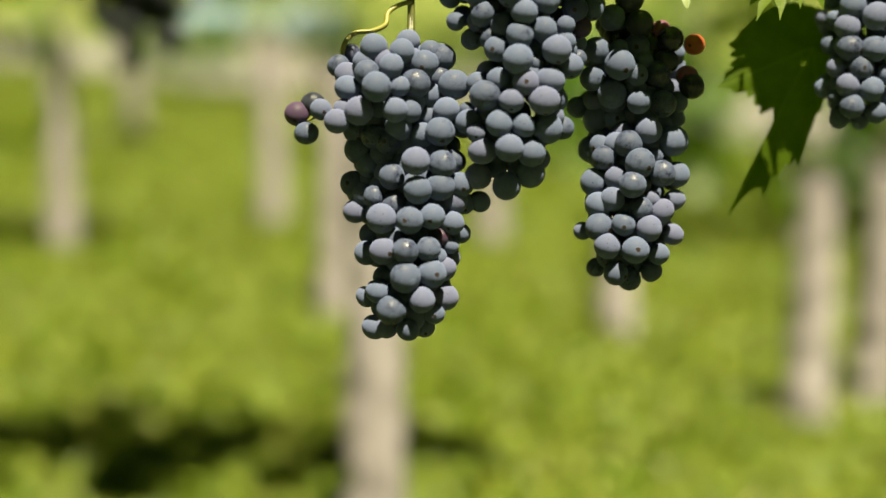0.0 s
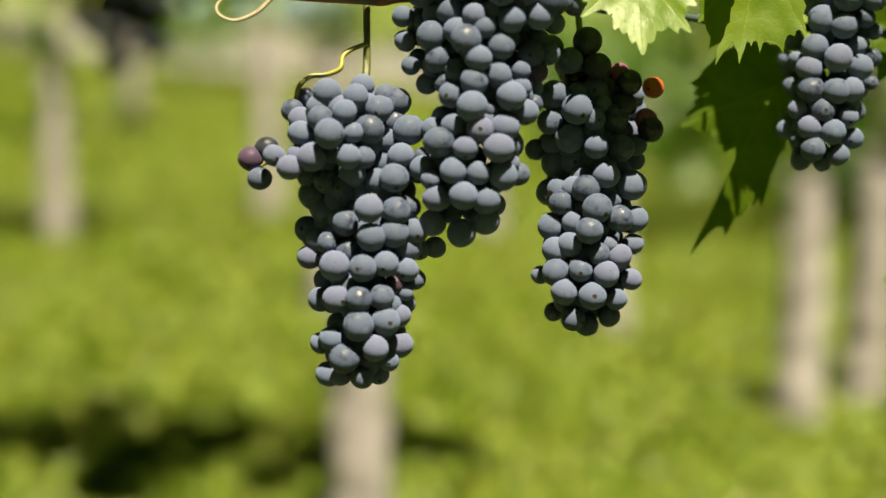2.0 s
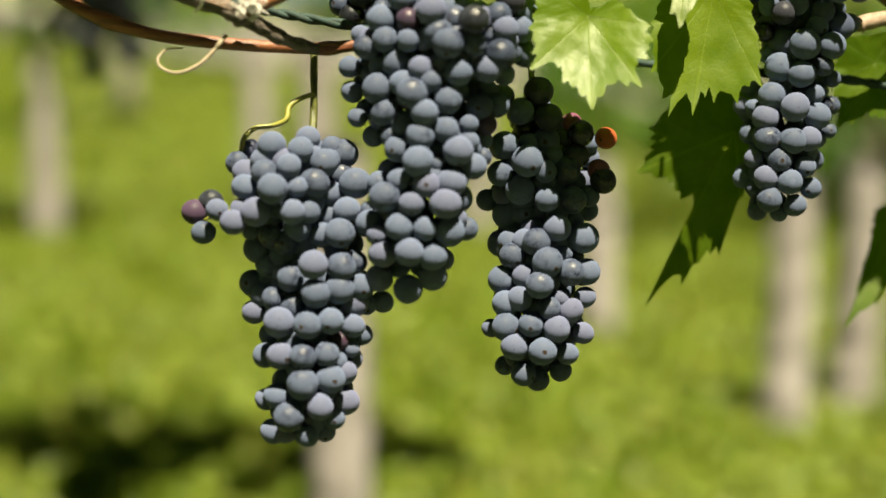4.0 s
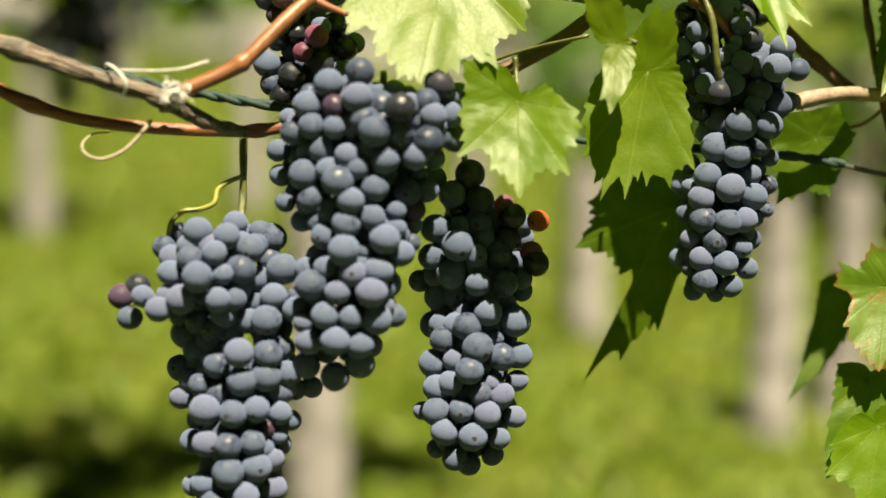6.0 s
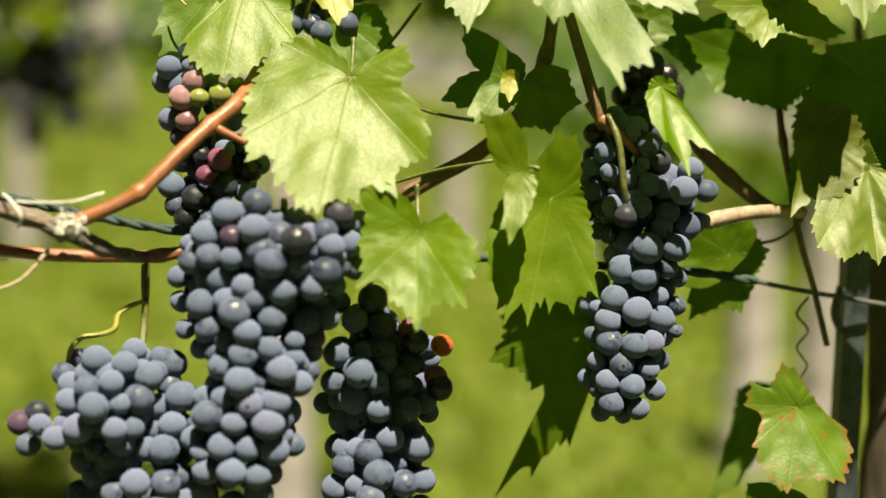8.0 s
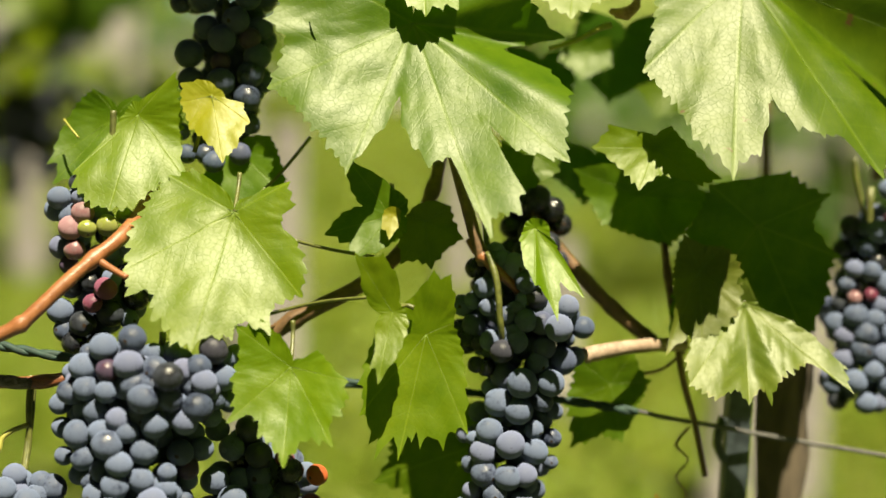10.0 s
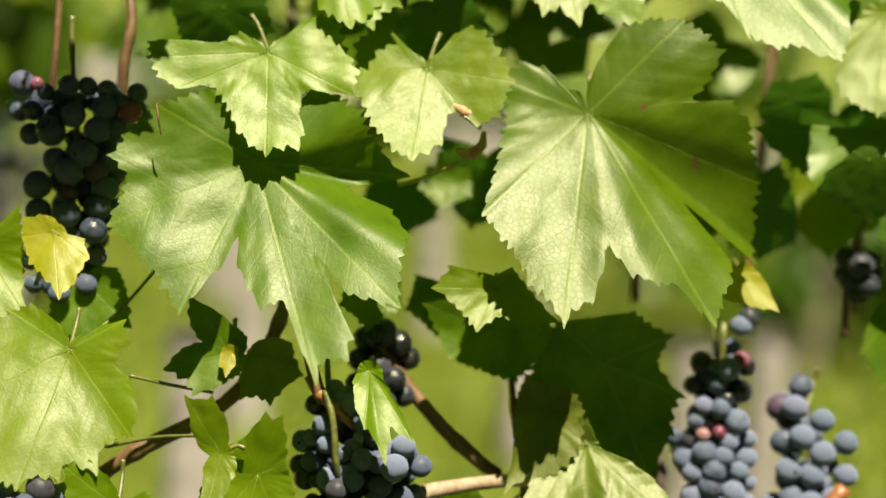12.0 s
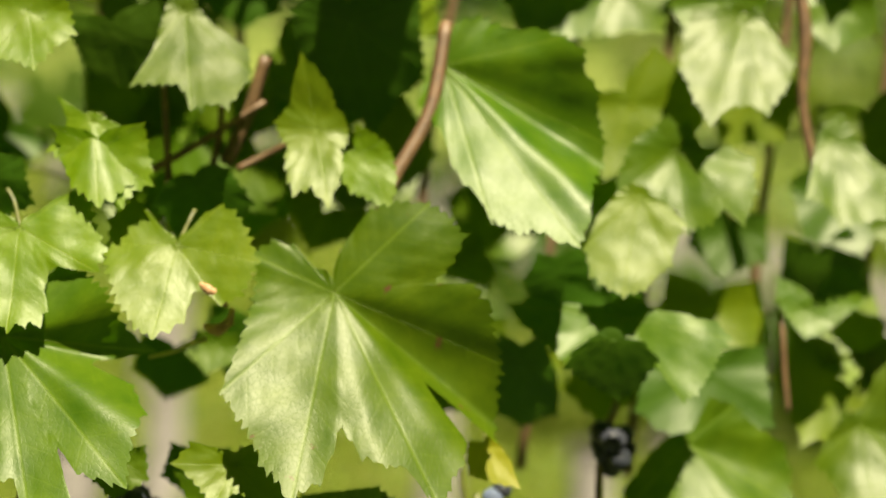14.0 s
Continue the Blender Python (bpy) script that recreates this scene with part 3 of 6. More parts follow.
MIDDLE = [(-36, 5, 38, 11.0), (-26, 1, 34, 8.7), (-13, -16, 38, 13.4), (-1, -23, 35, 11.6), (4, -24, 29, 11.1), (17, -23, 33, 13.8), (31, -20, 35, 13.3), (-9, -19, 28, 13.8), (-5, -27, 23, 14.8), (-22, -15, 26, 14.5), (-35, 7, 26, 11.0), (12, -22, 20, 13.3), (27, -8, 18, 13.5), (36, 0, 19, 12.0), (30, -4, 10, 11.9), (22, -15, 9, 9.6), (-14, -11, 18, 9.7), (1, -27, 14, 13.2), (-9, -16, 9, 12.8), (-32, 0, 13, 9.8), (-21, -6, 12, 10.8), (-24, 0, 4, 10.9), (-15, -13, 3, 10.7), (-12, -18, -3, 12.8), (-1, -25, 3, 13.7)]
LOWER = [(11, -22, 6, 12.7), (22, -14, 1, 10.7), (-2, -27, -9, 14.8), (17, -24, -4, 14.8), (7, -17, -10, 8.0), (29, -4, -6, 9.2), (24, -14, -11, 13.4), (-21, -8, -19, 11.9), (-11, -17, -18, 12.3), (2, -24, -20, 13.2), (14, -22, -19, 14.3), (-18, -20, -26, 14.9), (-5, -24, -29, 12.2), (11, -25, -29, 15.3), (17, 1, -26, 14.7), (-26, -3, -32, 8.7), (-26, -9, -38, 12.9), (-22, -15, -44, 9.6), (-11, -23, -40, 13.2), (1, -22, -41, 11.7), (13, -18, -42, 14.9), (21, -7, -41, 11.9), (-19, -14, -53, 13.9), (-6, -24, -52, 14.3), (5, -18, -54, 13.9)]
LOWEST = [(10, -1, -56, 10.9), (-21, -7, -65, 13.0), (-7, -11, -70, 14.5), (5, -10, -64, 14.5)]
grape_bunch((0.0384, 0.8290, 0.1012), UPPER + MIDDLE + LOWER + LOWEST, 130, [(15, 0, 76), (15, 0, 71), (11, 10, 58)], "broad bunch of ripe blue-black grapes with waxy bloom", special={1: 'd', 5: 'p', 8: 'k', 9: 'd', 10: 'k', 21: 'd', 37: 'd', 39: 'p'})
# the bunch with one unripe orange berry
UPPER = [(0, -12, 72, 15.1), (-9, -13, 62, 13.4), (5, -14, 59, 14.5), (4, -8, 47, 14.6), (21, -12, 51, 13.4), (34, -7, 49, 11.2), (17, -5, 57, 10.1), (-18, -4, 70, 12.4), (-17, -13, 45, 14.5), (-6, -22, 37, 15.5), (3, -20, 32, 11.1), (14, -11, 33, 14.5), (19, -8, 40, 13.5), (31, -2, 33, 11.3), (33, -4, 28, 13.5), (-19, -12, 31, 12.8), (-9, -13, 23, 15.6), (4, -20, 18, 12.2), (17, -12, 18, 14.5), (11, -4, 42, 11.3), (-6, 0, 54, 12.5), (13, -2, 49, 12.4), (10, -6, 23, 13.5), (26, -1, 20, 11.3), (-25, 9, 18, 11.5)]
MIDDLE = [(-15, 3, 11, 15.4), (2, 0, 11, 14.2), (-18, 9, -4, 13.8), (-8, 3, 2, 14.8), (17, 1, 7, 13.6), (9, -17, 4, 13.9), (23, -9, -1, 15.7), (-1, -18, -3, 14.4), (-13, -12, -10, 13.4), (4, -23, -13, 15.4), (13, -13, -9, 8.4), (-18, -8, -22, 14.0), (-7, -14, -20, 12.3), (16, -17, -18, 13.9), (25, -6, -18, 13.5), (0, -25, -24, 14.3), (11, -16, -31, 8.3), (24, -4, -31, 11.3), (-16, -12, -34, 14.0), (-9, -16, -31, 12.8), (5, -18, -36, 12.7), (16, -15, -37, 12.8), (-16, -15, -45, 14.5), (-4, -20, -44, 12.2), (9, -20, -46, 13.8)]
LOWER = [(23, -5, -49, 11.8), (-23, 1, -47, 9.6), (-12, -18, -55, 13.9), (2, -21, -57, 14.4), (15, -11, -59, 11.2), (-7, -12, -69, 12.8), (0, -9, -72, 12.3), (12, -5, -68, 11.3), (-16, 2, -66, 10.2)]
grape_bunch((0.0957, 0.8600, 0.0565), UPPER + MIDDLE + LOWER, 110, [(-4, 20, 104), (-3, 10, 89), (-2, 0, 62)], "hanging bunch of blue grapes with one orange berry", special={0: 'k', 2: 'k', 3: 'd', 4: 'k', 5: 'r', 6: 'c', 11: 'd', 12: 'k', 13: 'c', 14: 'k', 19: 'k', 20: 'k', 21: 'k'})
# the slender bunch beside the cut spur
UPPER = [(-13, -5, 84, 10.4), (-10, -8, 79, 12.7), (-3, -9, 77, 13.8), (-23, -2, 75, 11.6), (4, -13, 69, 12.6), (-18, -8, 65, 11.5), (2, -11, 60, 8.0), (9, -11, 61, 12.6), (-29, 0, 55, 11.6), (-24, -4, 58, 9.3), (-16, -10, 55, 9.2), (-7, -14, 51, 10.3), (-1, -12, 55, 9.2), (4, -14, 49, 12.6), (12, -12, 48, 12.6), (21, -17, 46, 14.8), (25, -13, 57, 12.6), (34, -6, 46, 12.1), (-23, -3, 45, 12.8), (-30, 4, 42, 11.7), (-26, -2, 36, 12.8), (-20, -9, 36, 8.1), (-14, -13, 38, 11.5), (-3, -14, 42, 11.4), (-1, -16, 38, 12.6)]
MIDDLE = [(-8, -19, 33, 12.5), (14, -10, 35, 12.6), (-21, -11, 25, 9.2), (-16, -11, 24, 10.3), (11, -11, 27, 11.5), (24, -5, 28, 15.0), (31, 3, 30, 10.5), (-6, -9, 19, 15.0), (3, -20, 17, 15.9), (18, -14, 17, 14.3), (-13, -6, 13, 10.4), (-9, -13, 6, 14.9), (2, -17, 2, 14.2), (14, -11, 7, 11.5), (21, -2, 1, 9.3), (-13, -15, -9, 14.3), (-2, -20, -15, 14.8), (10, -11, -8, 10.3), (20, -2, -13, 10.4), (-26, 0, -13, 9.3), (-21, -6, -14, 8.1), (-16, -15, -20, 13.7), (11, -13, -19, 14.3), (20, 0, -26, 8.1), (-22, -2, -28, 10.4)]
LOWER = [(-15, -16, -31, 14.3), (-3, -19, -32, 14.2), (6, -16, -31, 13.1), (-21, -10, -41, 10.3), (-9, -17, -42, 13.1), (5, -12, -45, 11.5), (-25, 0, -51, 10.5), (-16, -16, -51, 12.6), (-4, -17, -53, 13.1), (9, -7, -56, 11.5), (-20, -5, -56, 9.2), (-14, -16, -62, 13.1), (0, -12, -65, 12.0), (-18, -4, -68, 10.4), (-7, -6, -69, 9.2), (12, 2, -41, 11.7)]
grape_bunch((0.2296, 0.8880, 0.1373), UPPER + MIDDLE + LOWER, 100, [(-19, 6, 99), (-16, 2, 80), (-8, 0, 60)], "slender bunch of blue grapes beneath a folded leaf", special={3: 'k', 7: 'k', 14: 'd', 17: 'd', 18: 'd', 19: 'd', 20: 'k', 21: 'k', 25: 'k', 26: 'd', 27: 'k', 28: 'k', 30: 'd', 32: 'd'})
# the bunch that is still turning colour
UPPER = [(-20, -10, 30, 12.3), (-11, -10, 38, 9.0), (-9, -14, 31, 8.4), (-24, -1, 24, 12.4), (-4, 1, 40, 10.2), (-14, -7, 21, 14.6), (-7, -14, 23, 11.7), (-13, -14, 15, 12.3), (-4, -16, 15, 9.4), (6, -15, 17, 11.1), (13, -7, 22, 9.0), (0, -8, 23, 9.0), (-11, -12, 4, 11.2), (-20, -3, 5, 12.4), (-15, -6, -4, 10.1), (15, 0, 6, 9.1), (8, -10, -10, 10.1), (6, -14, -15, 11.7), (-1, -12, -23, 10.0), (-20, -2, -28, 13.6), (-7, -7, -34, 13.5), (7, -7, -28, 14.6), (19, -2, -20, 13.6), (-15, -1, -16, 11.3), (-5, -1, -13, 11.3)]
MIDDLE = [(-12, -3, -44, 13.5), (2, -3, -44, 13.5), (14, -1, -8, 12.4), (24, 2, -17, 10.2), (16, -3, -31, 10.2), (-18, -1, -38, 11.3)]
grape_bunch((0.0135, 0.8660, 0.2115), UPPER + MIDDLE, 70, [(4, 0, 76), (4, 0, 65), (3, 0, 48)], "ripening bunch with green, rose and blue grapes", special={1: 'k', 6: 'o', 7: 'o', 8: 'g', 9: 'g', 10: 'g', 12: 'o', 14: 'p', 17: 'c', 18: 'c', 20: 'k', 21: 'k', 22: 'k', 23: 'k', 24: 'k', 25: 'k', 26: 'k', 27: 'k', 30: 'd'})
# the dark bunch high in the shade, which its skin colour also carries
UPPER = [(-29, -3, 47, 13.9), (-20, -7, 47, 7.2), (-2, -10, 47, 10.8), (-30, -2, 32, 10.9), (-22, -5, 33, 12.0), (-10, -13, 22, 16.1), (-22, -6, 20, 12.0), (1, -10, 31, 13.8), (17, -9, 36, 13.2), (33, -2, 45, 10.9), (14, -9, 24, 14.4), (29, 0, 35, 13.3), (22, -3, 25, 13.3), (8, -12, 11, 14.3), (-8, -8, 7, 13.2), (1, -13, 1, 14.9), (15, -8, 2, 12.0), (-17, -7, -7, 15.6), (20, -2, 8, 13.3), (19, -5, -7, 14.4), (0, -8, -11, 10.8), (-16, -6, -21, 14.4), (1, -13, -22, 15.5), (16, -8, -17, 14.4), (15, -10, -30, 14.9)]
MIDDLE = [(22, 3, 3, 12.1), (-6, -6, -37, 13.2), (16, -2, -43, 10.9), (11, -3, -59, 12.0), (-2, -8, -64, 12.0), (-7, -5, -60, 10.8), (-21, 0, -48, 9.7), (-17, -3, -60, 10.8), (-16, -3, 43, 9.6), (7, -5, 47, 10.8), (17, -4, 46, 10.8), (24, -2, 40, 9.7), (22, 2, -20, 10.9), (4, -5, -33, 13.2)]
grape_bunch((0.0679, 0.9000, 0.3274), UPPER + MIDDLE, 25, [(-5, 0, 85), (-4, 0, 70), (-2, 0, 48)], "dark bunch of grapes in leaf shade, darkened in its skin colour", special={0: 'd', 1: 'c', 2: 'd', 3: 'd', 4: 'd', 5: 'd', 6: 'd', 7: 'd', 8: 'd', 9: 'd', 10: 'd', 11: 'c', 12: 'd', 13: 'd', 14: 'd', 15: 'd', 16: 'p', 17: 'd', 18: 'd', 19: 'd', 20: 'p', 21: 'd', 22: 'd', 23: 'd', 24: 'd', 25: 'd', 26: 'd', 27: 'd', 28: 'd', 29: 'd', 30: 'd', 31: 'd', 32: 'd', 33: 'd', 34: 'd', 35: 'd', 36: 'd', 37: 'd', 38: 'd'}, fill_skin="d")
# the bunch at the far post
UPPER = [(9, -1, 67, 11.7), (14, 1, 72, 11.7), (1, -14, 43, 13.4), (9, -9, 48, 10.3), (-6, -12, 44, 9.0), (13, -2, 44, 11.7), (-13, -6, 45, 12.9), (-16, -2, 32, 11.7), (-4, -10, 34, 11.6), (10, -6, 30, 14.2), (2, -8, 26, 12.9), (-11, -11, 21, 11.5), (-2, -13, 20, 12.2), (-15, -11, 12, 9.6), (8, -11, 13, 14.8), (-5, -8, 12, 11.6), (-26, -3, 2, 10.4), (-17, -6, 1, 11.6), (-11, -14, 5, 8.3), (-2, -14, 7, 7.7), (4, -11, 1, 11.5), (16, -4, 3, 10.3), (-10, -14, -5, 14.1), (1, -13, -7, 12.8), (15, -5, -8, 12.9)]
MIDDLE = [(-20, -8, -10, 12.9), (-15, -11, -17, 12.8), (-4, -15, -15, 14.1), (11, -9, -15, 11.6), (18, -2, -22, 9.1), (-5, -14, -24, 14.1), (-15, -10, -30, 12.8), (8, -12, -27, 14.1), (17, -3, -33, 10.3), (1, -14, -36, 12.8), (-9, -14, -42, 14.1), (11, -9, -44, 12.2), (-18, -2, -46, 12.9), (-16, -3, -54, 11.6), (-2, -13, -54, 12.8), (6, -7, -54, 11.6), (-21, -1, -40, 10.4)]
grape_bunch((0.4309, 0.9650, 0.1957), UPPER + MIDDLE, 60, [(-11, 0, 84), (-9, 0, 71), (-4, 0, 52)], "soft blue bunch of grapes with two red berries", special={1: 'k', 3: 'c', 5: 'k', 6: 'k', 7: 'k', 8: 'd', 9: 'k', 10: 'k', 15: 'k', 17: 'k', 18: 'o', 19: 'c', 38: 'k'})
# a bunch deeper in the row
UPPER = [(-19, -6, 33, 15.4), (-12, -16, 34, 15.2), (-17, -13, 14, 15.2), (-8, -22, 18, 15.1), (-20, -8, -23, 13.9), (-11, -17, -18, 15.2), (-2, -24, -20, 15.1), (-18, -16, -32, 15.2), (-7, -21, -34, 15.1), (-12, -17, -44, 13.8), (4, -19, -37, 13.8), (4, -22, 9, 15.1), (-1, -20, -4, 15.1), (-14, -17, -2, 15.2), (3, -21, 28, 13.7), (12, -21, -17, 15.1), (-8, -9, 46, 13.9), (15, -12, -31, 13.9), (20, -11, -4, 13.9), (2, -15, -47, 13.8), (12, -12, -44, 12.5), (19, -12, 15, 13.9)]
grape_bunch((0.4861, 0.9850, 0.1833), UPPER, 30, [(6, 10, 56), (3, 10, 46), (-2, 0, 33)], "blue bunch of grapes deep in the row", special={0: 'p', 9: 'o'})
# a small shrivelled bunch
UPPER = [(-8, -4, 10, 14.3), (-2, -14, 6, 15.6), (5, -6, 9, 12.8), (-5, -5, -2, 14.3), (3, -12, -5, 14.2), (8, -1, 1, 12.2), (-1, -4, -11, 12.1), (-8, 5, 1, 10.8)]
grape_bunch((0.5098, 0.9850, 0.2946), UPPER, 6, [(3, 0, 36), (-2, 0, 22), (-2, 0, 8)], "small dark shrivelled bunch on a bare stalk", special={0: 'k', 1: 'k', 2: 'k', 3: 'k', 4: 'k', 5: 'k', 6: 'k', 7: 'k'}, fill_skin="k")
# dark berries behind the slender bunch; their shade is put into the darkest skin
UPPER = [(-7, -13, 14, 14.5), (3, -17, 18, 15.1), (11, -12, 12, 14.5), (16, -5, 4, 13.3), (-10, -8, 2, 14.6), (-0, -15, -1, 15.1), (9, -19, -7, 14.4), (-3, -23, -11, 14.3), (-24, -13, -22, 11.8), (15, -11, -16, 13.2), (4, -20, -19, 14.4), (-11, -14, -11, 13.1), (-27, -9, -31, 11.2), (-4, -6, 22, 11.9)]
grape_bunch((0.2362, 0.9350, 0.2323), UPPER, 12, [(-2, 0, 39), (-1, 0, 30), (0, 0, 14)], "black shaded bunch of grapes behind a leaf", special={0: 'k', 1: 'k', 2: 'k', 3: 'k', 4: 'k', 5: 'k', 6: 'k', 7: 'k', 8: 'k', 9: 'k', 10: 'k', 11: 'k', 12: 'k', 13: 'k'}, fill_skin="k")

# ---- leaves of the front row, from the bunches upward ----
vine_leaf((0.1180, 0.8220, 0.1629), [(-5, 0, 15), (-14, 0, 22), (-27, 0, 19), (-25, 0, 6), (-28, 0, -6), (-26, 0, -17), (-28, 0, -26), (-15, 0, -23), (-13, 0, -32), (-5, 0, -38), (0, 0, -46), (5, 0, -39), (10, 0, -33), (23, 0, -35), (21, 0, -24), (26, 0, -21), (29, 0, -13), (28, 0, -5), (20, 0, 2), (13, 0, 9), (6, 0, 4)], LEAF_FRESH, slopes=[(-150, -0.02), (-100, -0.1), (-50, -0.33), (0, -0.48), (40, -0.48), (80, -0.28), (120, -0.05)], ribs=(2, 6, 10, 13, 17), res=260, bay=0.3, stalk=(-1, 12, 22))  # light leaf before the middle bunch
vine_leaf((0.1828, 0.8480, 0.1792), [(-13, 0, 14), (-31, 0, -24), (-30, 0, -39), (-25, 0, -52), (-22, 0, -59), (-11, 0, -59), (-5, 0, -50), (-1, 0, -53), (10, 0, -53), (21, 0, -45), (19, 0, -16), (13, 0, 6), (11, 0, 29), (3, 0, 31)], LEAF_FRESH, sinus=(0.9, 0.97, 0.97, 0.97, 0.85, 0.95, 0.97, 0.95, 0.95, 0.95, 0.95, 0.95, 0.97, 0.85), ribs=(2, 5, 9, 11), tilt=0.15)  # folded leaf, its face
vine_leaf((0.1664, 0.8300, 0.1908), [(-18, 0, 27), (-15, 0, 13), (-5, 0, -1), (-7, 0, -16), (-9, 0, -25), (-5, 0, -32), (5, 0, -16), (8, 0, -6), (3, 0, 5), (1, 0, 19), (-5, 0, 28)], LEAF_FRESH, sinus=(0.96, 0.96, 0.96, 0.96, 0.96, 0.96, 0.96, 0.96, 0.96, 0.96, 0.96), ribs=(0, 5), tilt=0.45, stalk=(10, 12, 2))  # folded leaf, its turned-up side
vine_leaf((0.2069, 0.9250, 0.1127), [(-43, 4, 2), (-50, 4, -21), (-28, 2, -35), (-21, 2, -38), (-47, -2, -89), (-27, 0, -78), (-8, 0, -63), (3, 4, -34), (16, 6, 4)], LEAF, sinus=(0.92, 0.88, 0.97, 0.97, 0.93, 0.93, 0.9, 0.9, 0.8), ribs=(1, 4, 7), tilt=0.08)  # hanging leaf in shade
vine_leaf((0.0843, 0.8460, 0.2375), [(-17, 0, 18), (-23, 0, 21), (-34, 0, 17), (-43, 0, 8), (-47, 0, -2), (-51, 0, -12), (-50, 0, -30), (-47, 0, -42), (-36, 0, -40), (-34, 0, -53), (-27, 0, -56), (-23, 0, -64), (-13, 0, -66), (-8, 0, -61), (5, 0, -61), (8, 0, -53), (23, 0, -58), (23, 0, -46), (37, 0, -40), (39, 0, -28), (37, 0, -20), (33, 0, -14), (23, 0, -4), (30, 0, 4), (27, 0, 16), (16, 0, 13), (7, 0, 8)], LEAF_FRESH, slopes=[(-150, 0.47), (-110, 0.26), (-75, -0.21), (-50, -0.45), (-15, -0.59), (15, -0.48), (30, -0.41), (45, -0.35), (75, -0.2), (110, 0.02), (150, 0.35)], ribs=(6, 12, 18, 24, 2), res=300, bay=0.15, stalk=(0, 16, 20))  # broad leaf above the middle bunch
vine_leaf((0.0298, 0.8680, 0.2859), [(-3, 0, 7), (-13, 0, -9), (-28, 0, -30), (-28, 0, -38), (-17, 0, -48), (-8, 0, -49), (3, 0, -49), (12, 0, -38), (18, 0, -34), (27, 0, -32), (23, 0, -17), (23, 0, -2), (19, 0, 23), (9, 0, 13)], LEAF_FRESH, slopes=[(-150, 0.05), (-110, 0.0), (-60, -0.25), (-20, -0.5), (5, -0.5), (30, -0.3), (60, 0.0), (100, 0.05), (140, 0.0)], ribs=(2, 5, 9, 12), res=240, bay=0.6)  # leaf over the ripening bunch
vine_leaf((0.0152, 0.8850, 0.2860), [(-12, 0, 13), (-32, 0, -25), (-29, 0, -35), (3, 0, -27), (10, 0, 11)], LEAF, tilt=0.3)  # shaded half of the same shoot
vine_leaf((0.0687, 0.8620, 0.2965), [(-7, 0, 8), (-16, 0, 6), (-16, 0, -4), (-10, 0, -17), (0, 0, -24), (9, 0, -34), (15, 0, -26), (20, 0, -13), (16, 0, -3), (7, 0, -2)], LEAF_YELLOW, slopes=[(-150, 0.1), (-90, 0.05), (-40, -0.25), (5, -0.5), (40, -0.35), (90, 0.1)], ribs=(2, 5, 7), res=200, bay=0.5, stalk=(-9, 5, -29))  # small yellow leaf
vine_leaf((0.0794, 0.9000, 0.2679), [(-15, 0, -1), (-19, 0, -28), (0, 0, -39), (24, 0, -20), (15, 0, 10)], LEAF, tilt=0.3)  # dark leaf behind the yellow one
vine_leaf((0.1696, 0.8740, 0.3381), [(-18, 0, 33), (-26, 0, 38), (-41, 0, 31), (-52, 0, 27), (-66, 0, 15), (-74, 0, -1), (-64, 0, -12), (-71, 0, -37), (-60, 0, -44), (-51, 0, -53), (-35, 0, -70), (-29, 0, -80), (-23, 0, -70), (-11, 0, -55), (-4, 0, -38), (-3, 0, -53), (3, 0, -63), (12, 0, -74), (23, 0, -70), (33, 0, -90), (41, 0, -110), (46, 0, -97), (57, 0, -97), (59, 0, -85), (43, 0, -64), (39, 0, -55), (53, 0, -66), (82, 0, -71), (80, 0, -57), (82, 0, -34), (72, 0, -21), (46, 0, -11), (80, 0, -3), (69, 0, 5), (60, 0, 16), (54, 0, 29), (41, 0, 37), (28, 0, 43), (23, 0, 32)], LEAF, slopes=[(-150, 0.08), (-110, -0.05), (-88, -0.13), (-75, -0.2), (-50, -0.4), (-22, -0.5), (-12, -0.53), (-2, -0.59), (6, -0.61), (14, -0.6), (32, -0.52), (50, -0.4), (64, -0.27), (82, 0.29), (110, 0.01), (150, 0.2)], ribs=(7, 11, 20, 27, 32, 3), res=420, bay=0.12, stalk=(9, 20, -1))  # great leaf of the upper row
vine_leaf((0.1715, 0.8860, 0.3970), [(-7, 0, 6), (-15, 0, 10), (-26, 0, 3), (-41, 0, 5), (-55, 0, 15), (-62, 0, 8), (-61, 0, -7), (-55, 0, -17), (-45, 0, -23), (-28, 0, -20), (-20, 0, -28), (-11, 0, -43), (-4, 0, -51), (5, 0, -55), (12, 0, -51), (21, 0, -52), (23, 0, -43), (19, 0, -29), (22, 0, -20), (46, 0, -21), (49, 0, -9), (41, 0, 3), (37, 0, 16), (27, 0, 23), (17, 0, 18), (9, 0, 9)], LEAF_FRESH, slopes=[(-150, 0.21), (-100, -0.06), (-60, -0.31), (-30, -0.48), (0, -0.51), (35, -0.37), (70, -0.13), (110, 0.13), (150, 0.28)], ribs=(6, 8, 13, 19, 23), res=260, bay=0.1, stalk=(-12, 14, 21))  # pale leaf over the great leaf
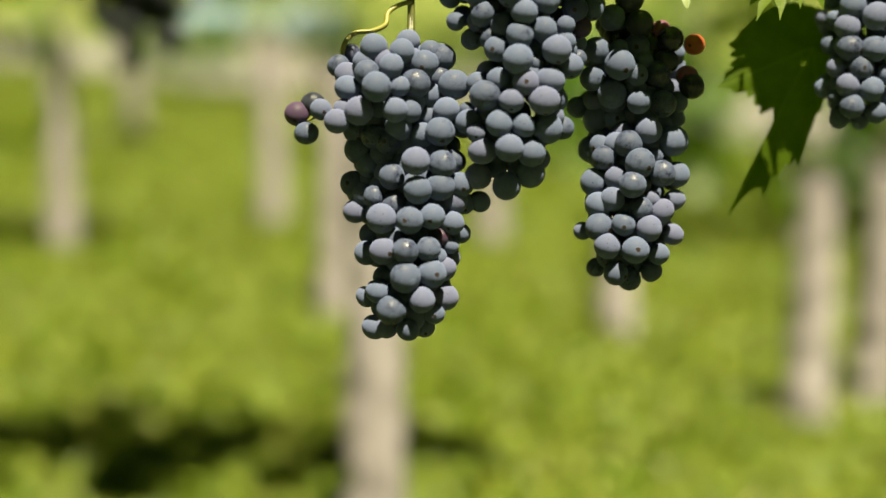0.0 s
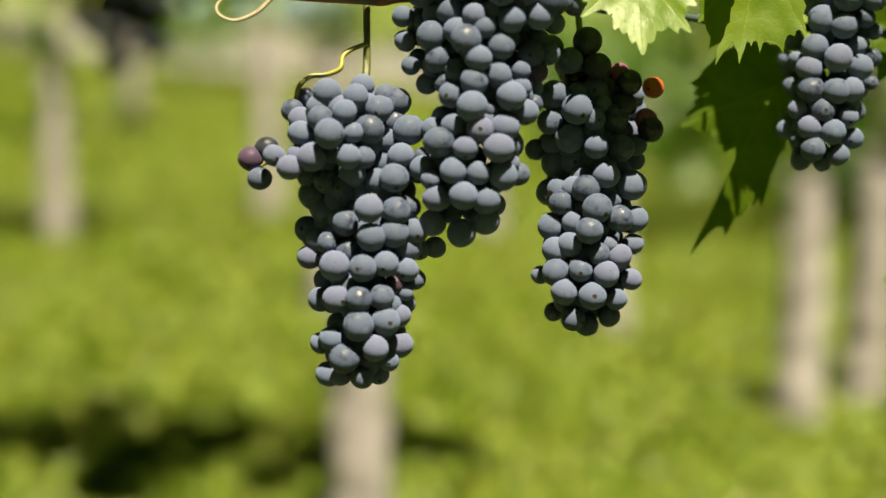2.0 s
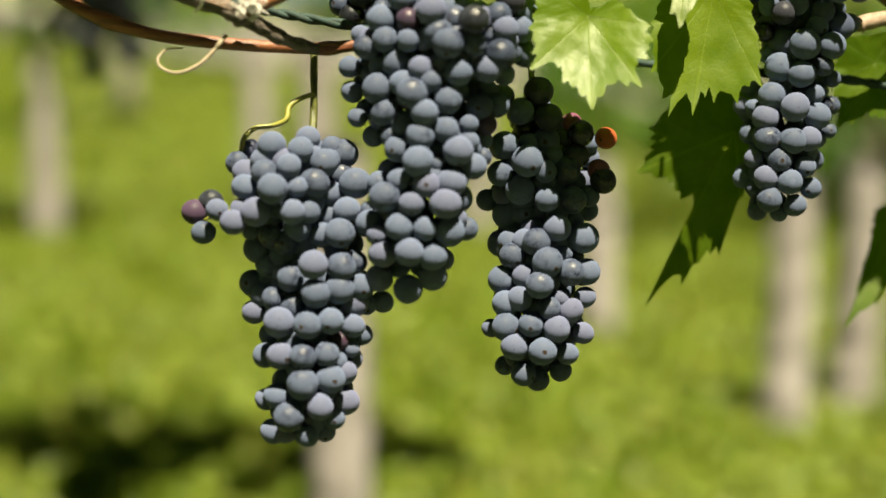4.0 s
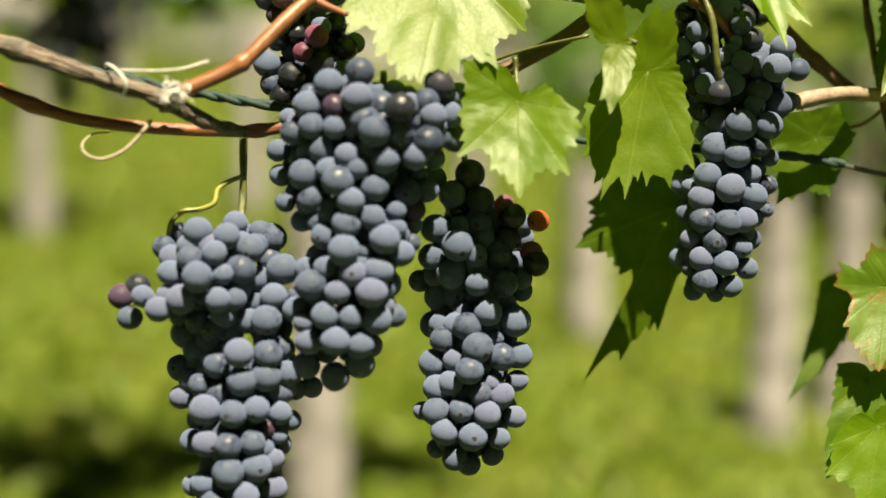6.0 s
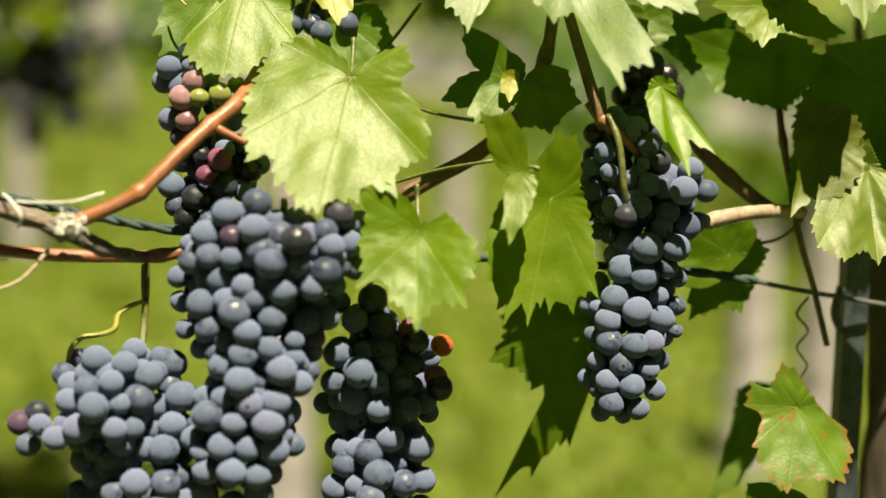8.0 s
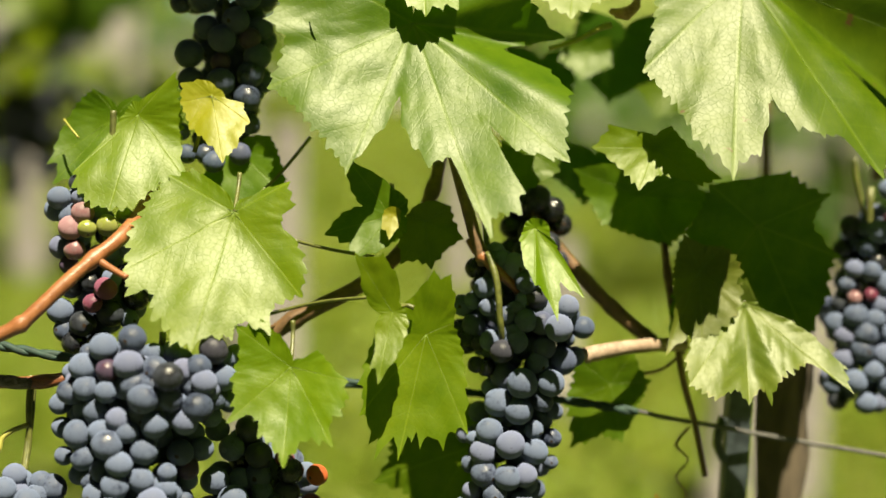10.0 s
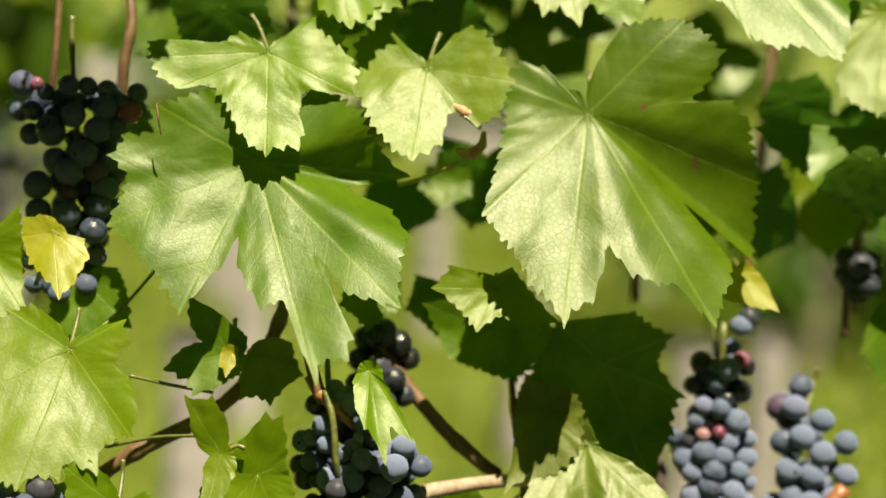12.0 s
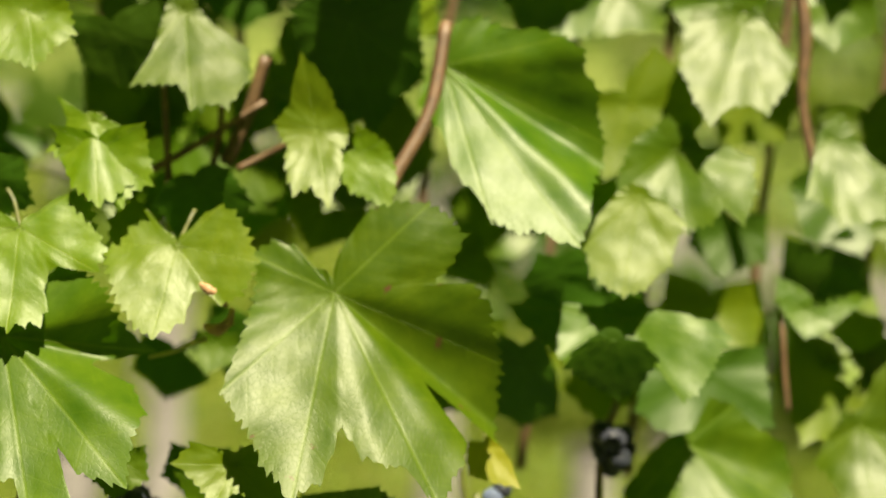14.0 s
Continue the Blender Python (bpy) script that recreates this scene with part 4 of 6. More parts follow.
vine_leaf((0.2556, 0.8970, 0.3940), [(-8, 0, 8), (-18, 0, 26), (-25, 0, 30), (-33, 0, 20), (-41, 0, 12), (-38, 0, -2), (-38, 0, -12), (-27, 0, -33), (-15, 0, -46), (-5, 0, -51), (3, 0, -47), (10, 0, -41), (13, 0, -24), (20, 0, -25), (28, 0, -31), (39, 0, -25), (46, 0, -6), (38, 0, 11), (30, 0, 21), (22, 0, 24), (13, 0, 19), (8, 0, 7)], LEAF_FRESH, slopes=[(-150, 0.38), (-100, 0.21), (-60, -0.28), (-38, -0.47), (-12, -0.56), (12, -0.51), (32, -0.42), (55, -0.3), (90, -0.1), (130, 0.09)], ribs=(5, 9, 14, 16, 19), res=260, bay=0.25, stalk=(5, 20, 21))  # pale leaf with rounded lobes
vine_leaf((0.3429, 0.9020, 0.3743), [(-12, 0, 13), (-22, 0, 26), (-36, 0, 27), (-50, 0, 19), (-44, 0, 5), (-47, 0, -26), (-54, 0, -57), (-43, 0, -69), (-32, 0, -83), (-29, 0, -92), (-19, 0, -98), (-10, 0, -111), (-4, 0, -102), (4, 0, -99), (9, 0, -83), (11, 0, -69), (14, 0, -73), (24, 0, -85), (37, 0, -88), (48, 0, -89), (55, 0, -102), (64, 0, -111), (71, 0, -98), (77, 0, -86), (78, 0, -75), (52, 0, -44), (94, 0, -77), (94, 0, -57), (95, 0, -32), (85, 0, 1), (76, 0, 11), (54, 0, 9), (64, 0, 21), (70, 0, 37), (62, 0, 45), (49, 0, 54), (31, 0, 53), (16, 0, 48)], LEAF_WORN, slopes=[(-150, 0.26), (-85, 0.1), (-55, -0.31), (-40, -0.45), (-20, -0.55), (8, -0.56), (19, -0.51), (27, -0.44), (37, -0.32), (46, -0.18), (55, 0.15), (90, -0.01), (130, 0.05)], ribs=(6, 11, 21, 28, 35, 3), res=420, bay=0.25, stalk=(1, 20, 25))  # great leaf beside the shoot
vine_leaf((0.3926, 0.9480, 0.5112), [(-5, 0, 1), (-12, 0, -13), (-13, 0, -25), (-3, 0, -35), (5, 0, -47), (9, 0, -60), (16, 0, -70), (26, 0, -79), (31, 0, -92), (37, 0, -92), (49, 0, -98), (58, 0, -95), (71, 0, -100), (83, 0, -103), (88, 0, -87), (88, 0, -73), (96, 0, -54), (96, 0, -39), (90, 0, -22), (91, 0, -11), (81, 0, 0), (80, 0, 11), (68, 0, 19), (52, 0, 24), (36, 0, 22), (19, 0, 30), (6, 0, 26)], LEAF, slopes=[(-120, 0.09), (-50, -0.1), (0, -0.53), (12, -0.54), (24, -0.5), (40, -0.4), (50, -0.33), (62, -0.02), (100, -0.22), (150, 0.09)], ribs=(1, 8, 13, 17, 22), res=300, bay=0.6)  # tall leaf higher up
vine_leaf((0.3153, 0.9000, 0.0712), [(-8, 0, 23), (-15, 0, 9), (-24, 0, 13), (-27, 0, 1), (-18, 0, -5), (-23, 0, -18), (-22, 0, -27), (-16, 0, -34), (-8, 0, -42), (-1, 0, -35), (3, 0, -35), (22, 0, -37), (29, 0, -23), (26, 0, -12), (13, 0, -1), (6, 0, 9), (-2, 0, 21)], LEAF_RED, slopes=[(-160, 0.0), (-90, -0.05), (-45, -0.3), (0, -0.45), (25, -0.4), (50, -0.1), (90, 0.1), (150, 0.0)], ribs=(3, 5, 8, 11, 14), res=240, bay=0.9, cup=1.6)  # leaf with red blotches
vine_leaf((0.3129, 0.9850, 0.0647), [(-13, 0, 5), (-16, 0, -14), (-24, 0, -36), (-33, 0, -59), (-15, 0, -46), (-1, 0, -27), (11, 0, 2)], LEAF, sinus=(0.9, 0.95, 0.95, 0.95, 0.95, 0.9, 0.8), ribs=(0, 3, 6), tilt=0.3)  # shaded leaf by the blotched one
vine_leaf((0.3060, 0.9000, 0.0213), [(-15, 0, 9), (-18, 0, -12), (-23, 0, -46), (10, 0, -34), (18, 0, 0)], LEAF, tilt=0.3)  # low leaf by the blotched one
vine_leaf((0.3085, 0.8850, -0.0002), [(-24, 0, -9), (-27, 0, -23), (-8, 0, -39), (22, 0, -20), (17, 0, 9)], LEAF_FRESH, tilt=0.3)  # low bright leaf
vine_leaf((0.3592, 0.9220, 0.2395), [(-26, 0, 21), (-40, 0, -10), (-44, 0, -67), (-23, 0, -43), (-6, 0, -38), (29, 0, -63), (39, 0, -35), (43, 0, -15), (29, 0, 1), (36, 0, 17), (15, 0, 29)], LEAF, sinus=(0.9, 0.9, 0.95, 0.95, 0.92, 0.95, 0.95, 0.95, 0.95, 0.95, 0.9), ribs=(0, 2, 5, 7, 9), tilt=0.05)  # shaded leaf at the post
vine_leaf((0.3266, 0.9050, 0.2144), [(-9, 0, 18), (-13, -4, -18), (-17, -6, -41), (1, 0, -35), (11, 0, 13)], LEAF_OLD, sinus=(0.9, 0.9, 0.9, 0.9, 0.8), tilt=0.3)  # old edge of the leaf at the post
vine_leaf((0.3510, 0.9050, 0.1979), [(-4, 0, 14), (-9, 0, -3), (-24, 0, -10), (-33, 0, -30), (-31, 0, -42), (-18, 0, -49), (-6, 0, -44), (0, 0, -51), (7, 0, -43), (11, 0, -50), (16, 0, -38), (33, 0, -29), (53, 0, -43), (51, 0, -31), (36, 0, -16), (24, 0, -8), (8, 0, -3), (0, 0, 14)], LEAF_OLD, slopes=[(-155, -0.3), (-100, -0.15), (-60, -0.4), (-25, -0.62), (5, -0.55), (25, -0.65), (48, -0.42), (70, -0.2), (150, -0.3)], ribs=(2, 4, 7, 12), res=280, bay=0.9, cup=3.2, teeth=1.5)  # drooping leaf with curled edge
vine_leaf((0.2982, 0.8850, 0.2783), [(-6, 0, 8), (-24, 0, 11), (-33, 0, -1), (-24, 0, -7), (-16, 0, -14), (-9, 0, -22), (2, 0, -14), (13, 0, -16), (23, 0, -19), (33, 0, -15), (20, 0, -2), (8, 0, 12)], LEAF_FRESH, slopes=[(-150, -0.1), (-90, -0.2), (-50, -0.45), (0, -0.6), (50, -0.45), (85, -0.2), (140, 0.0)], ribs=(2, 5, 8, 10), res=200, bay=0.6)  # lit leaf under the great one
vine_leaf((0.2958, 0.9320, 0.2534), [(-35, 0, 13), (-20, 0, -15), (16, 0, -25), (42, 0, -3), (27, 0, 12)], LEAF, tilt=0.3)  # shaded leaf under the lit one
vine_leaf((0.1620, 0.8720, 0.2383), [(-22, 4, 27), (-32, 0, -10), (-16, -4, -21), (8, -4, -8), (8, 2, 8)], LEAF, sinus=(0.5, 0.9, 0.85, 0.8, 0.7), tilt=0.3)  # small leaf at the bud
vine_leaf((0.1791, 0.8840, 0.2358), [(-9, 0, 3), (-11, 0, -21), (4, 0, -23), (19, 0, -8), (13, 0, 8)], LEAF_OLD, sinus=(0.9, 0.9, 0.9, 0.9, 0.8), tilt=0.3)  # browning leaf at the bud
vine_leaf((0.2360, 0.8520, 0.2345), [(-6, 0, -2), (0, -8, -26), (11, -12, -42), (23, -4, -31), (7, 0, -4)], LEAF_FRESH, sinus=(0.8, 0.85, 0.7, 0.6, 0.7), tilt=0.3)  # narrow leaf seen on edge
vine_leaf((0.2830, 0.9250, 0.1498), [(-20, 0, 13), (-24, 0, -11), (-20, 0, -33), (6, 0, -29), (20, 0, 2), (11, 0, 18)], LEAF, sinus=(0.9, 0.9, 0.85, 0.85, 0.9, 0.8), tilt=0.1)  # shaded leaf behind the spur
vine_leaf((0.1630, 0.8660, 0.2390), [(-4, 0, 2), (-5, 0, -7), (-1, -3, -12), (4, 0, -3), (4, 0, 2)], LEAF_YELLOW, res=60, sinus=(0.9, 0.9, 0.9, 0.9, 0.9), tilt=0.3)  # scrap of yellow leaf on the bud
vine_leaf((0.2336, 0.9050, 0.2742), [(-15, 0, 6), (-18, 0, -9), (-3, 0, -21), (15, 0, -9), (12, 0, 9)], LEAF, tilt=0.3)  # leaf in shade over the slender bunch
vine_leaf((0.0890, 0.8220, 0.4639), [(-31, 0, 17), (-48, 0, -20), (-5, 0, -30), (38, 0, -21), (27, 0, 23)], LEAF, sinus=(0.85, 0.8, 0.8, 0.85, 0.4), tilt=0.2)  # leaf over the dark bunch
vine_leaf((0.0411, 0.8350, 0.4469), [(-29, 0, 15), (-34, 0, -25), (1, 0, -38), (25, 0, -22), (31, 0, 24)], LEAF, tilt=0.2)  # second leaf over the dark bunch
vine_leaf((0.1416, 0.9150, 0.4233), [(-30, 0, 5), (-21, 0, -24), (6, 0, -25), (27, 0, -11), (21, 0, 13)], LEAF_SHADE, tilt=-0.5)  # top leaf, in the darkened shade green
vine_leaf((0.2073, 0.9000, 0.4432), [(-25, 0, 11), (-19, 0, -7), (18, -6, -30), (31, 0, -17), (24, 0, 16)], LEAF_FRESH, tilt=0.3)  # upright leaf at the top
vine_leaf((0.1613, 0.9050, 0.5176), [(-35, 0, 4), (-16, 0, -29), (10, 0, -33), (27, 0, -11), (8, 0, 25)], LEAF_FRESH, tilt=0.55)  # leaf at the top edge, sunlit
vine_leaf((0.2402, 0.9450, 0.5325), [(-10, 0, 1), (-13, 0, -28), (-25, 0, -49), (-8, 0, -49), (6, 0, -48), (15, 0, -63), (25, 0, -58), (35, 0, -60), (45, 0, -38), (41, 0, -23), (24, 0, -26), (17, 0, -8), (8, 0, 2)], LEAF, slopes=[(-150, -0.1), (-90, -0.2), (-35, -0.5), (5, -0.6), (35, -0.5), (80, -0.1), (150, 0.0)], ribs=(2, 5, 8), res=200, bay=0.9)  # grey-lit leaf on a thin stalk
vine_leaf((0.2023, 0.9050, 0.4601), [(-5, 0, 3), (-15, 0, 19), (-14, 0, -2), (-23, 0, -19), (-13, 0, -25), (-5, 0, -39), (12, 0, -49), (19, 0, -45), (26, 0, -35), (35, 0, -25), (29, 0, -14), (15, 0, -2), (6, 0, 2)], LEAF_FRESH, slopes=[(-150, 0.1), (-90, 0.1), (-40, -0.2), (0, -0.55), (20, -0.5), (50, -0.1), (90, 0.15)], ribs=(1, 3, 6, 9), res=200, bay=0.7)  # little yellowing leaf
vine_leaf((0.3241, 0.9250, 0.4657), [(-23, 0, 3), (-8, 0, -37), (11, 0, -42), (17, 0, 1), (-11, 0, 40)], LEAF_FRESH, sinus=(0.7, 0.85, 0.7, 0.7, 0.7), tilt=0.5)  # narrow yellow leaf
vine_leaf((0.3505, 0.9250, 0.4548), [(-15, 0, -8), (-4, 0, -23), (19, 0, -31), (12, 0, 7), (-4, 0, 15)], LEAF_FRESH, tilt=0.3)  # twin narrow yellow leaf
vine_leaf((0.2582, 0.9450, 0.4303), [(-26, 0, -12), (-14, 0, -31), (12, 0, -32), (30, 0, -8), (14, 0, 11)], LEAF_SHADE, tilt=-0.5)  # dark leaf behind the round one
vine_leaf((0.3355, 0.9650, 0.5348), [(-34, 0, 4), (-15, 0, -50), (18, 0, -58), (44, 0, -28), (39, 0, 16)], LEAF_SHADE, tilt=-0.5)  # broad leaf at the top, in the shade green
vine_leaf((0.1984, 0.9550, 0.5163), [(-27, 0, 8), (-13, 0, -25), (14, 0, -30), (34, 0, -8), (25, 0, 21)], LEAF_SHADE, tilt=-0.5)  # leaf at the top corner, in the shade green
vine_leaf((0.5117, 0.9600, 0.4452), [(-12, 0, 1), (-23, 0, -14), (-30, 0, -34), (-26, 0, -50), (-15, 0, -57), (-7, 0, -61), (5, 0, -56), (20, 0, -40), (23, 0, -27), (28, 0, -16), (17, 0, -4), (7, 0, 0)], LEAF_FRESH, slopes=[(-150, 0.0), (-90, -0.05), (-40, -0.25), (0, -0.4), (40, -0.3), (90, 0.0)], ribs=(2, 5, 7, 9), res=130, bay=0.6)  # soft leaf, yellow-green
vine_leaf((0.5345, 0.9850, 0.4760), [(-6, 0, 20), (-26, 0, 3), (-33, 0, -15), (-35, 0, -32), (-15, 0, -34), (2, 0, -38), (7, 0, -51), (21, 0, -46), (28, 0, -35), (36, 0, -47), (46, 0, -24), (46, 0, -4), (31, 0, 4), (15, 0, 0), (7, 0, 19)], LEAF, slopes=[(-150, -0.1), (-90, -0.25), (-40, -0.3), (10, -0.5), (50, -0.55), (85, -0.2), (130, 0.0)], ribs=(3, 6, 9, 11), res=130, bay=0.7)  # soft leaf, pale
vine_leaf((0.5099, 0.9580, 0.3733), [(-12, 0, 6), (-33, 0, 5), (-57, 0, 11), (-71, 0, 2), (-61, 0, -9), (-49, 0, -18), (-35, 0, -29), (-19, 0, -27), (-3, 0, -29), (13, 0, -24), (21, 0, -32), (26, 0, -50), (40, 0, -41), (51, 0, -21), (59, 0, -8), (51, 0, 1), (34, 0, 4), (13, 0, 6)], LEAF, slopes=[(-150, 0.0), (-90, -0.1), (-50, -0.4), (0, -0.5), (40, -0.5), (80, -0.3), (120, 0.0)], ribs=(3, 6, 11, 14), res=150, bay=0.9)  # soft long leaf
vine_leaf((0.4999, 0.9300, 0.3598), [(-8, 0, 4), (-22, 0, -8), (-26, 0, -18), (-5, 0, -29), (7, 0, -35), (18, 0, -27), (27, 0, -10), (18, 0, 0), (6, 0, 2)], LEAF_SHADE, slopes=[(-150, 0.0), (-90, 0.1), (-40, 0.4), (0, 0.5), (40, 0.4), (90, 0.1)], ribs=(1, 4, 6), res=130, bay=0.9)  # soft dark piece over the long leaf, turned down from the sun
vine_leaf((0.5532, 0.9850, 0.3012), [(-12, 0, 2), (-21, 0, -7), (-35, 0, -30), (-41, 0, -51), (-33, 0, -67), (-21, 0, -72), (-12, 0, -83), (4, 0, -66), (24, 0, -60), (44, 0, -46), (66, 0, -32), (65, 0, -13), (60, 0, 4), (41, 0, 13), (28, 0, 25), (12, 0, 29), (5, 0, 7)], LEAF, slopes=[(-150, 0.1), (-90, 0.15), (-55, 0.1), (-25, -0.3), (-5, -0.52), (20, -0.52), (42, -0.38), (75, 0.1), (120, 0.1)], ribs=(3, 6, 10, 14), res=150, bay=0.8)  # soft big leaf low down
vine_leaf((0.5737, 1.0000, 0.5638), [(-11, 0, 4), (-33, 0, 0), (-39, 0, -17), (-40, 0, -40), (-32, 0, -61), (-23, 0, -76), (-12, 0, -63), (1, 0, -60), (12, 0, -65), (25, 0, -45), (30, 0, -26), (17, 0, -20), (10, 0, -1)], LEAF, slopes=[(-150, 0.0), (-90, -0.1), (-40, -0.45), (0, -0.55), (40, -0.4), (90, 0.0)], ribs=(3, 5, 8, 10), res=130, bay=0.5)  # soft pale leaf at the top
vine_leaf((0.6303, 1.0000, 0.4915), [(-7, 0, 3), (-15, 0, -32), (-18, 0, -39), (-6, 0, -42), (4, 0, -56), (21, 0, -51), (42, 0, -45), (40, 0, -20), (23, 0, -18), (14, 0, 3), (7, 0, 16)], LEAF, slopes=[(-150, 0.2), (-100, -0.05), (-60, -0.3), (-30, -0.48), (0, -0.52), (35, -0.38), (70, -0.13), (110, 0.1)], ribs=(2, 4, 6, 7), res=110, bay=0.9)  # soft leaf at the side
vine_leaf((0.6216, 1.0000, 0.3874), [(-9, 0, 15), (-18, 0, 18), (-19, 0, 4), (-12, 0, -6), (-1, 0, -19), (11, 0, -15), (26, 0, -2), (35, 0, 4), (32, 0, 25), (18, 0, 27), (10, 0, 15), (5, 0, 6)], LEAF, slopes=[(-150, 0.2), (-100, -0.05), (-60, -0.3), (-30, -0.48), (0, -0.52), (35, -0.38), (70, -0.13), (110, 0.1)], ribs=(2, 4, 7, 8), res=110, bay=0.9)  # soft leaf at the side, lower
vine_leaf((0.6592, 1.0000, 0.3193), [(-11, 0, 5), (-21, 0, -15), (-26, 0, -25), (-15, 0, -37), (-11, 0, -58), (8, 0, -65), (35, 0, -54), (54, 0, -32), (50, 0, -6), (40, 0, 24), (25, 0, 47), (8, 0, 32), (2, 0, 11)], LEAF, slopes=[(-150, 0.1), (-90, 0.15), (-55, 0.1), (-25, -0.3), (-5, -0.52), (20, -0.52), (42, -0.38), (75, 0.1), (120, 0.1)], ribs=(2, 5, 7, 10), res=130, bay=0.8)  # soft leaf in the corner
vine_leaf((0.6405, 1.0550, 0.4162), [(-23, 0, 16), (-21, 0, -20), (0, 0, -40), (35, 0, -16), (15, 0, 26)], LEAF_SHADE, res=90, tilt=-0.5)  # soft leaf at the side, in the shade green
vine_leaf((0.4533, 1.0000, 0.3388), [(-15, 0, 19), (-22, 0, -2), (-15, 0, -30), (4, 0, -37), (23, 0, -27), (19, 0, 1), (9, 0, 20)], LEAF_SHADE, sinus=(0.95, 0.95, 0.95, 0.95, 0.95, 0.95, 0.6), res=110, tilt=-0.5)  # dark leaf beside the great one
vine_leaf((0.4716, 1.0050, 0.3987), [(-15, 0, 9), (-21, 0, -8), (-16, 0, -24), (5, 0, -27), (23, 0, -17), (20, 0, 5), (11, 0, 15)], LEAF_SHADE, sinus=(0.95, 0.95, 0.95, 0.95, 0.95, 0.95, 0.6), res=110, tilt=-0.5)  # dark leaf under the tall one
vine_leaf((0.2896, 1.0000, 0.3462), [(-26, 0, 17), (-34, 0, -12), (-7, 0, -34), (27, 0, -17), (25, 0, 17)], LEAF_SHADE, res=110, tilt=-0.5)  # dark leaf between the great ones
vine_leaf((0.2412, 1.0100, 0.3288), [(-20, 0, 13), (-26, 0, -9), (-6, 0, -26), (20, 0, -13), (19, 0, 13)], LEAF_SHADE, res=110, tilt=-0.5)  # second dark leaf between the great ones
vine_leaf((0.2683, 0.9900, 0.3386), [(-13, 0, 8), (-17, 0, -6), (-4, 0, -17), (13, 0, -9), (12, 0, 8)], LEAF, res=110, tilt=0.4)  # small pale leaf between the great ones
vine_leaf((0.2712, 0.9450, 0.2711), [(-17, 0, 11), (-22, 0, -8), (-5, 0, -22), (17, 0, -11), (16, 0, 11)], LEAF_SHADE, res=110, tilt=-0.5)  # dark leaf beside the lit one
vine_leaf((0.4327, 0.9300, 0.2949), [(-10, 0, 2), (-8, 0, -16), (19, -4, -20), (10, 0, -2), (-0, 0, 6)], LEAF_YELLOW, res=90, tilt=0.3)  # yellow tip beside the great leaf

# unseen leaves on an added shoot, hung over the dark bunch to shade it
stem_thing("shoot", [(0.0729, 0.9400, 0.4802), (0.082, 0.880, 0.545), (0.100, 0.795, 0.592), (0.090, 0.768, 0.622), (0.070, 0.760, 0.650)], [0.0025, 0.0023, 0.0020, 0.0018, 0.0015], CANE_BROWN, "brown shoot arching over the dark bunch", "shoot")
for x, y, z, size in ((0.092, 0.765, 0.535, 36), (0.075, 0.745, 0.585, 40), (0.115, 0.770, 0.590, 36)):
    vine_leaf((x, y, z + 0.02), [(-size * 0.75, 0, size * 0.3), (-size * 0.9, 0, -size * 0.5), (0, 0, -size), (size * 0.9, 0, -size * 0.5), (size * 0.75, 0, size * 0.3)], LEAF, res=120, tilt=0.4)

# ---- canes, wires, ties and tendrils ----
stem_thing("cane", [(-0.2210, 0.8300, 0.2092), (-0.1759, 0.8250, 0.1911), (-0.1480, 0.8220, 0.1782), (-0.1232, 0.8200, 0.1640), (-0.0940, 0.8220, 0.1541), (-0.0595, 0.8260, 0.1497), (-0.0147, 0.8400, 0.1487), (0.0067, 0.8500, 0.1512), (0.0397, 0.8700, 0.1505)], [0.0036, 0.0034, 0.0033, 0.0033, 0.0031, 0.0031, 0.0030, 0.0030, 0.0030], CANE_RED, "red-brown vine cane tied along the row", "cane", sides=12, nodes=(0.42, 0.78), rough=0.06)
OLD = [Vector(p) for p in ((-0.1945, 0.8000, 0.2126), (-0.1578, 0.8000, 0.1971), (-0.1191, 0.8030, 0.1858), (-0.0828, 0.8060, 0.1732), (-0.0570, 0.8100, 0.1649), (-0.0443, 0.8150, 0.1596), (-0.0293, 0.8240, 0.1518), (-0.0145, 0.8380, 0.1480))]
cane = empty("old_cane", BASE @ Matrix.Translation(OLD[0]), "grey weathered old cane with peeling bark", "cane")
part("wood", tube([p - OLD[0] for p in OLD], [0.0043, 0.0040, 0.0038, 0.0038, 0.0040, 0.0045, 0.0033, 0.0028], 14, 10, nodes=(0.3, 0.66), rough=0.35), CANE_OLD, cane)
strip_rng = random.Random(31)
old_line = spline([p - OLD[0] for p in OLD], 12)
for k in range(34):
    i = strip_rng.randrange(2, len(old_line) - 20)
    turn = strip_rng.uniform(-2.4, 0.9)
    off = Vector((0, -math.cos(turn), -math.sin(turn))) * 0.0040
    span = [old_line[min(i + j, len(old_line) - 1)] + off * (1.0 + (0.10 if 0 < j < 12 else 0.02 + 0.25 * strip_rng.random())) for j in range(0, strip_rng.choice((10, 14, 18)), 3)]
    part("bark_strip", tube(span, [0.0003, 0.0006, 0.0003], 5, 3, rough=0.4, seed=k), CANE_OLD if k % 3 else STUB, cane)
stem_thing("shoot", [(-0.0465, 0.8120, 0.1635), (-0.0332, 0.8120, 0.1694), (-0.0150, 0.8140, 0.1783), (-0.0061, 0.8160, 0.1864), (0.0063, 0.8220, 0.2001), (0.0187, 0.8300, 0.2128), (0.0303, 0.8420, 0.2251), (0.0356, 0.8750, 0.2444), (0.0371, 0.8880, 0.2746)], [0.0040, 0.0036, 0.0036, 0.0036, 0.0037, 0.0034, 0.0040, 0.0032, 0.0029], CANE_ORANGE, "orange-brown young shoot with a swollen node", "shoot", sides=12, nodes=(0.27, 0.62), rough=0.05)
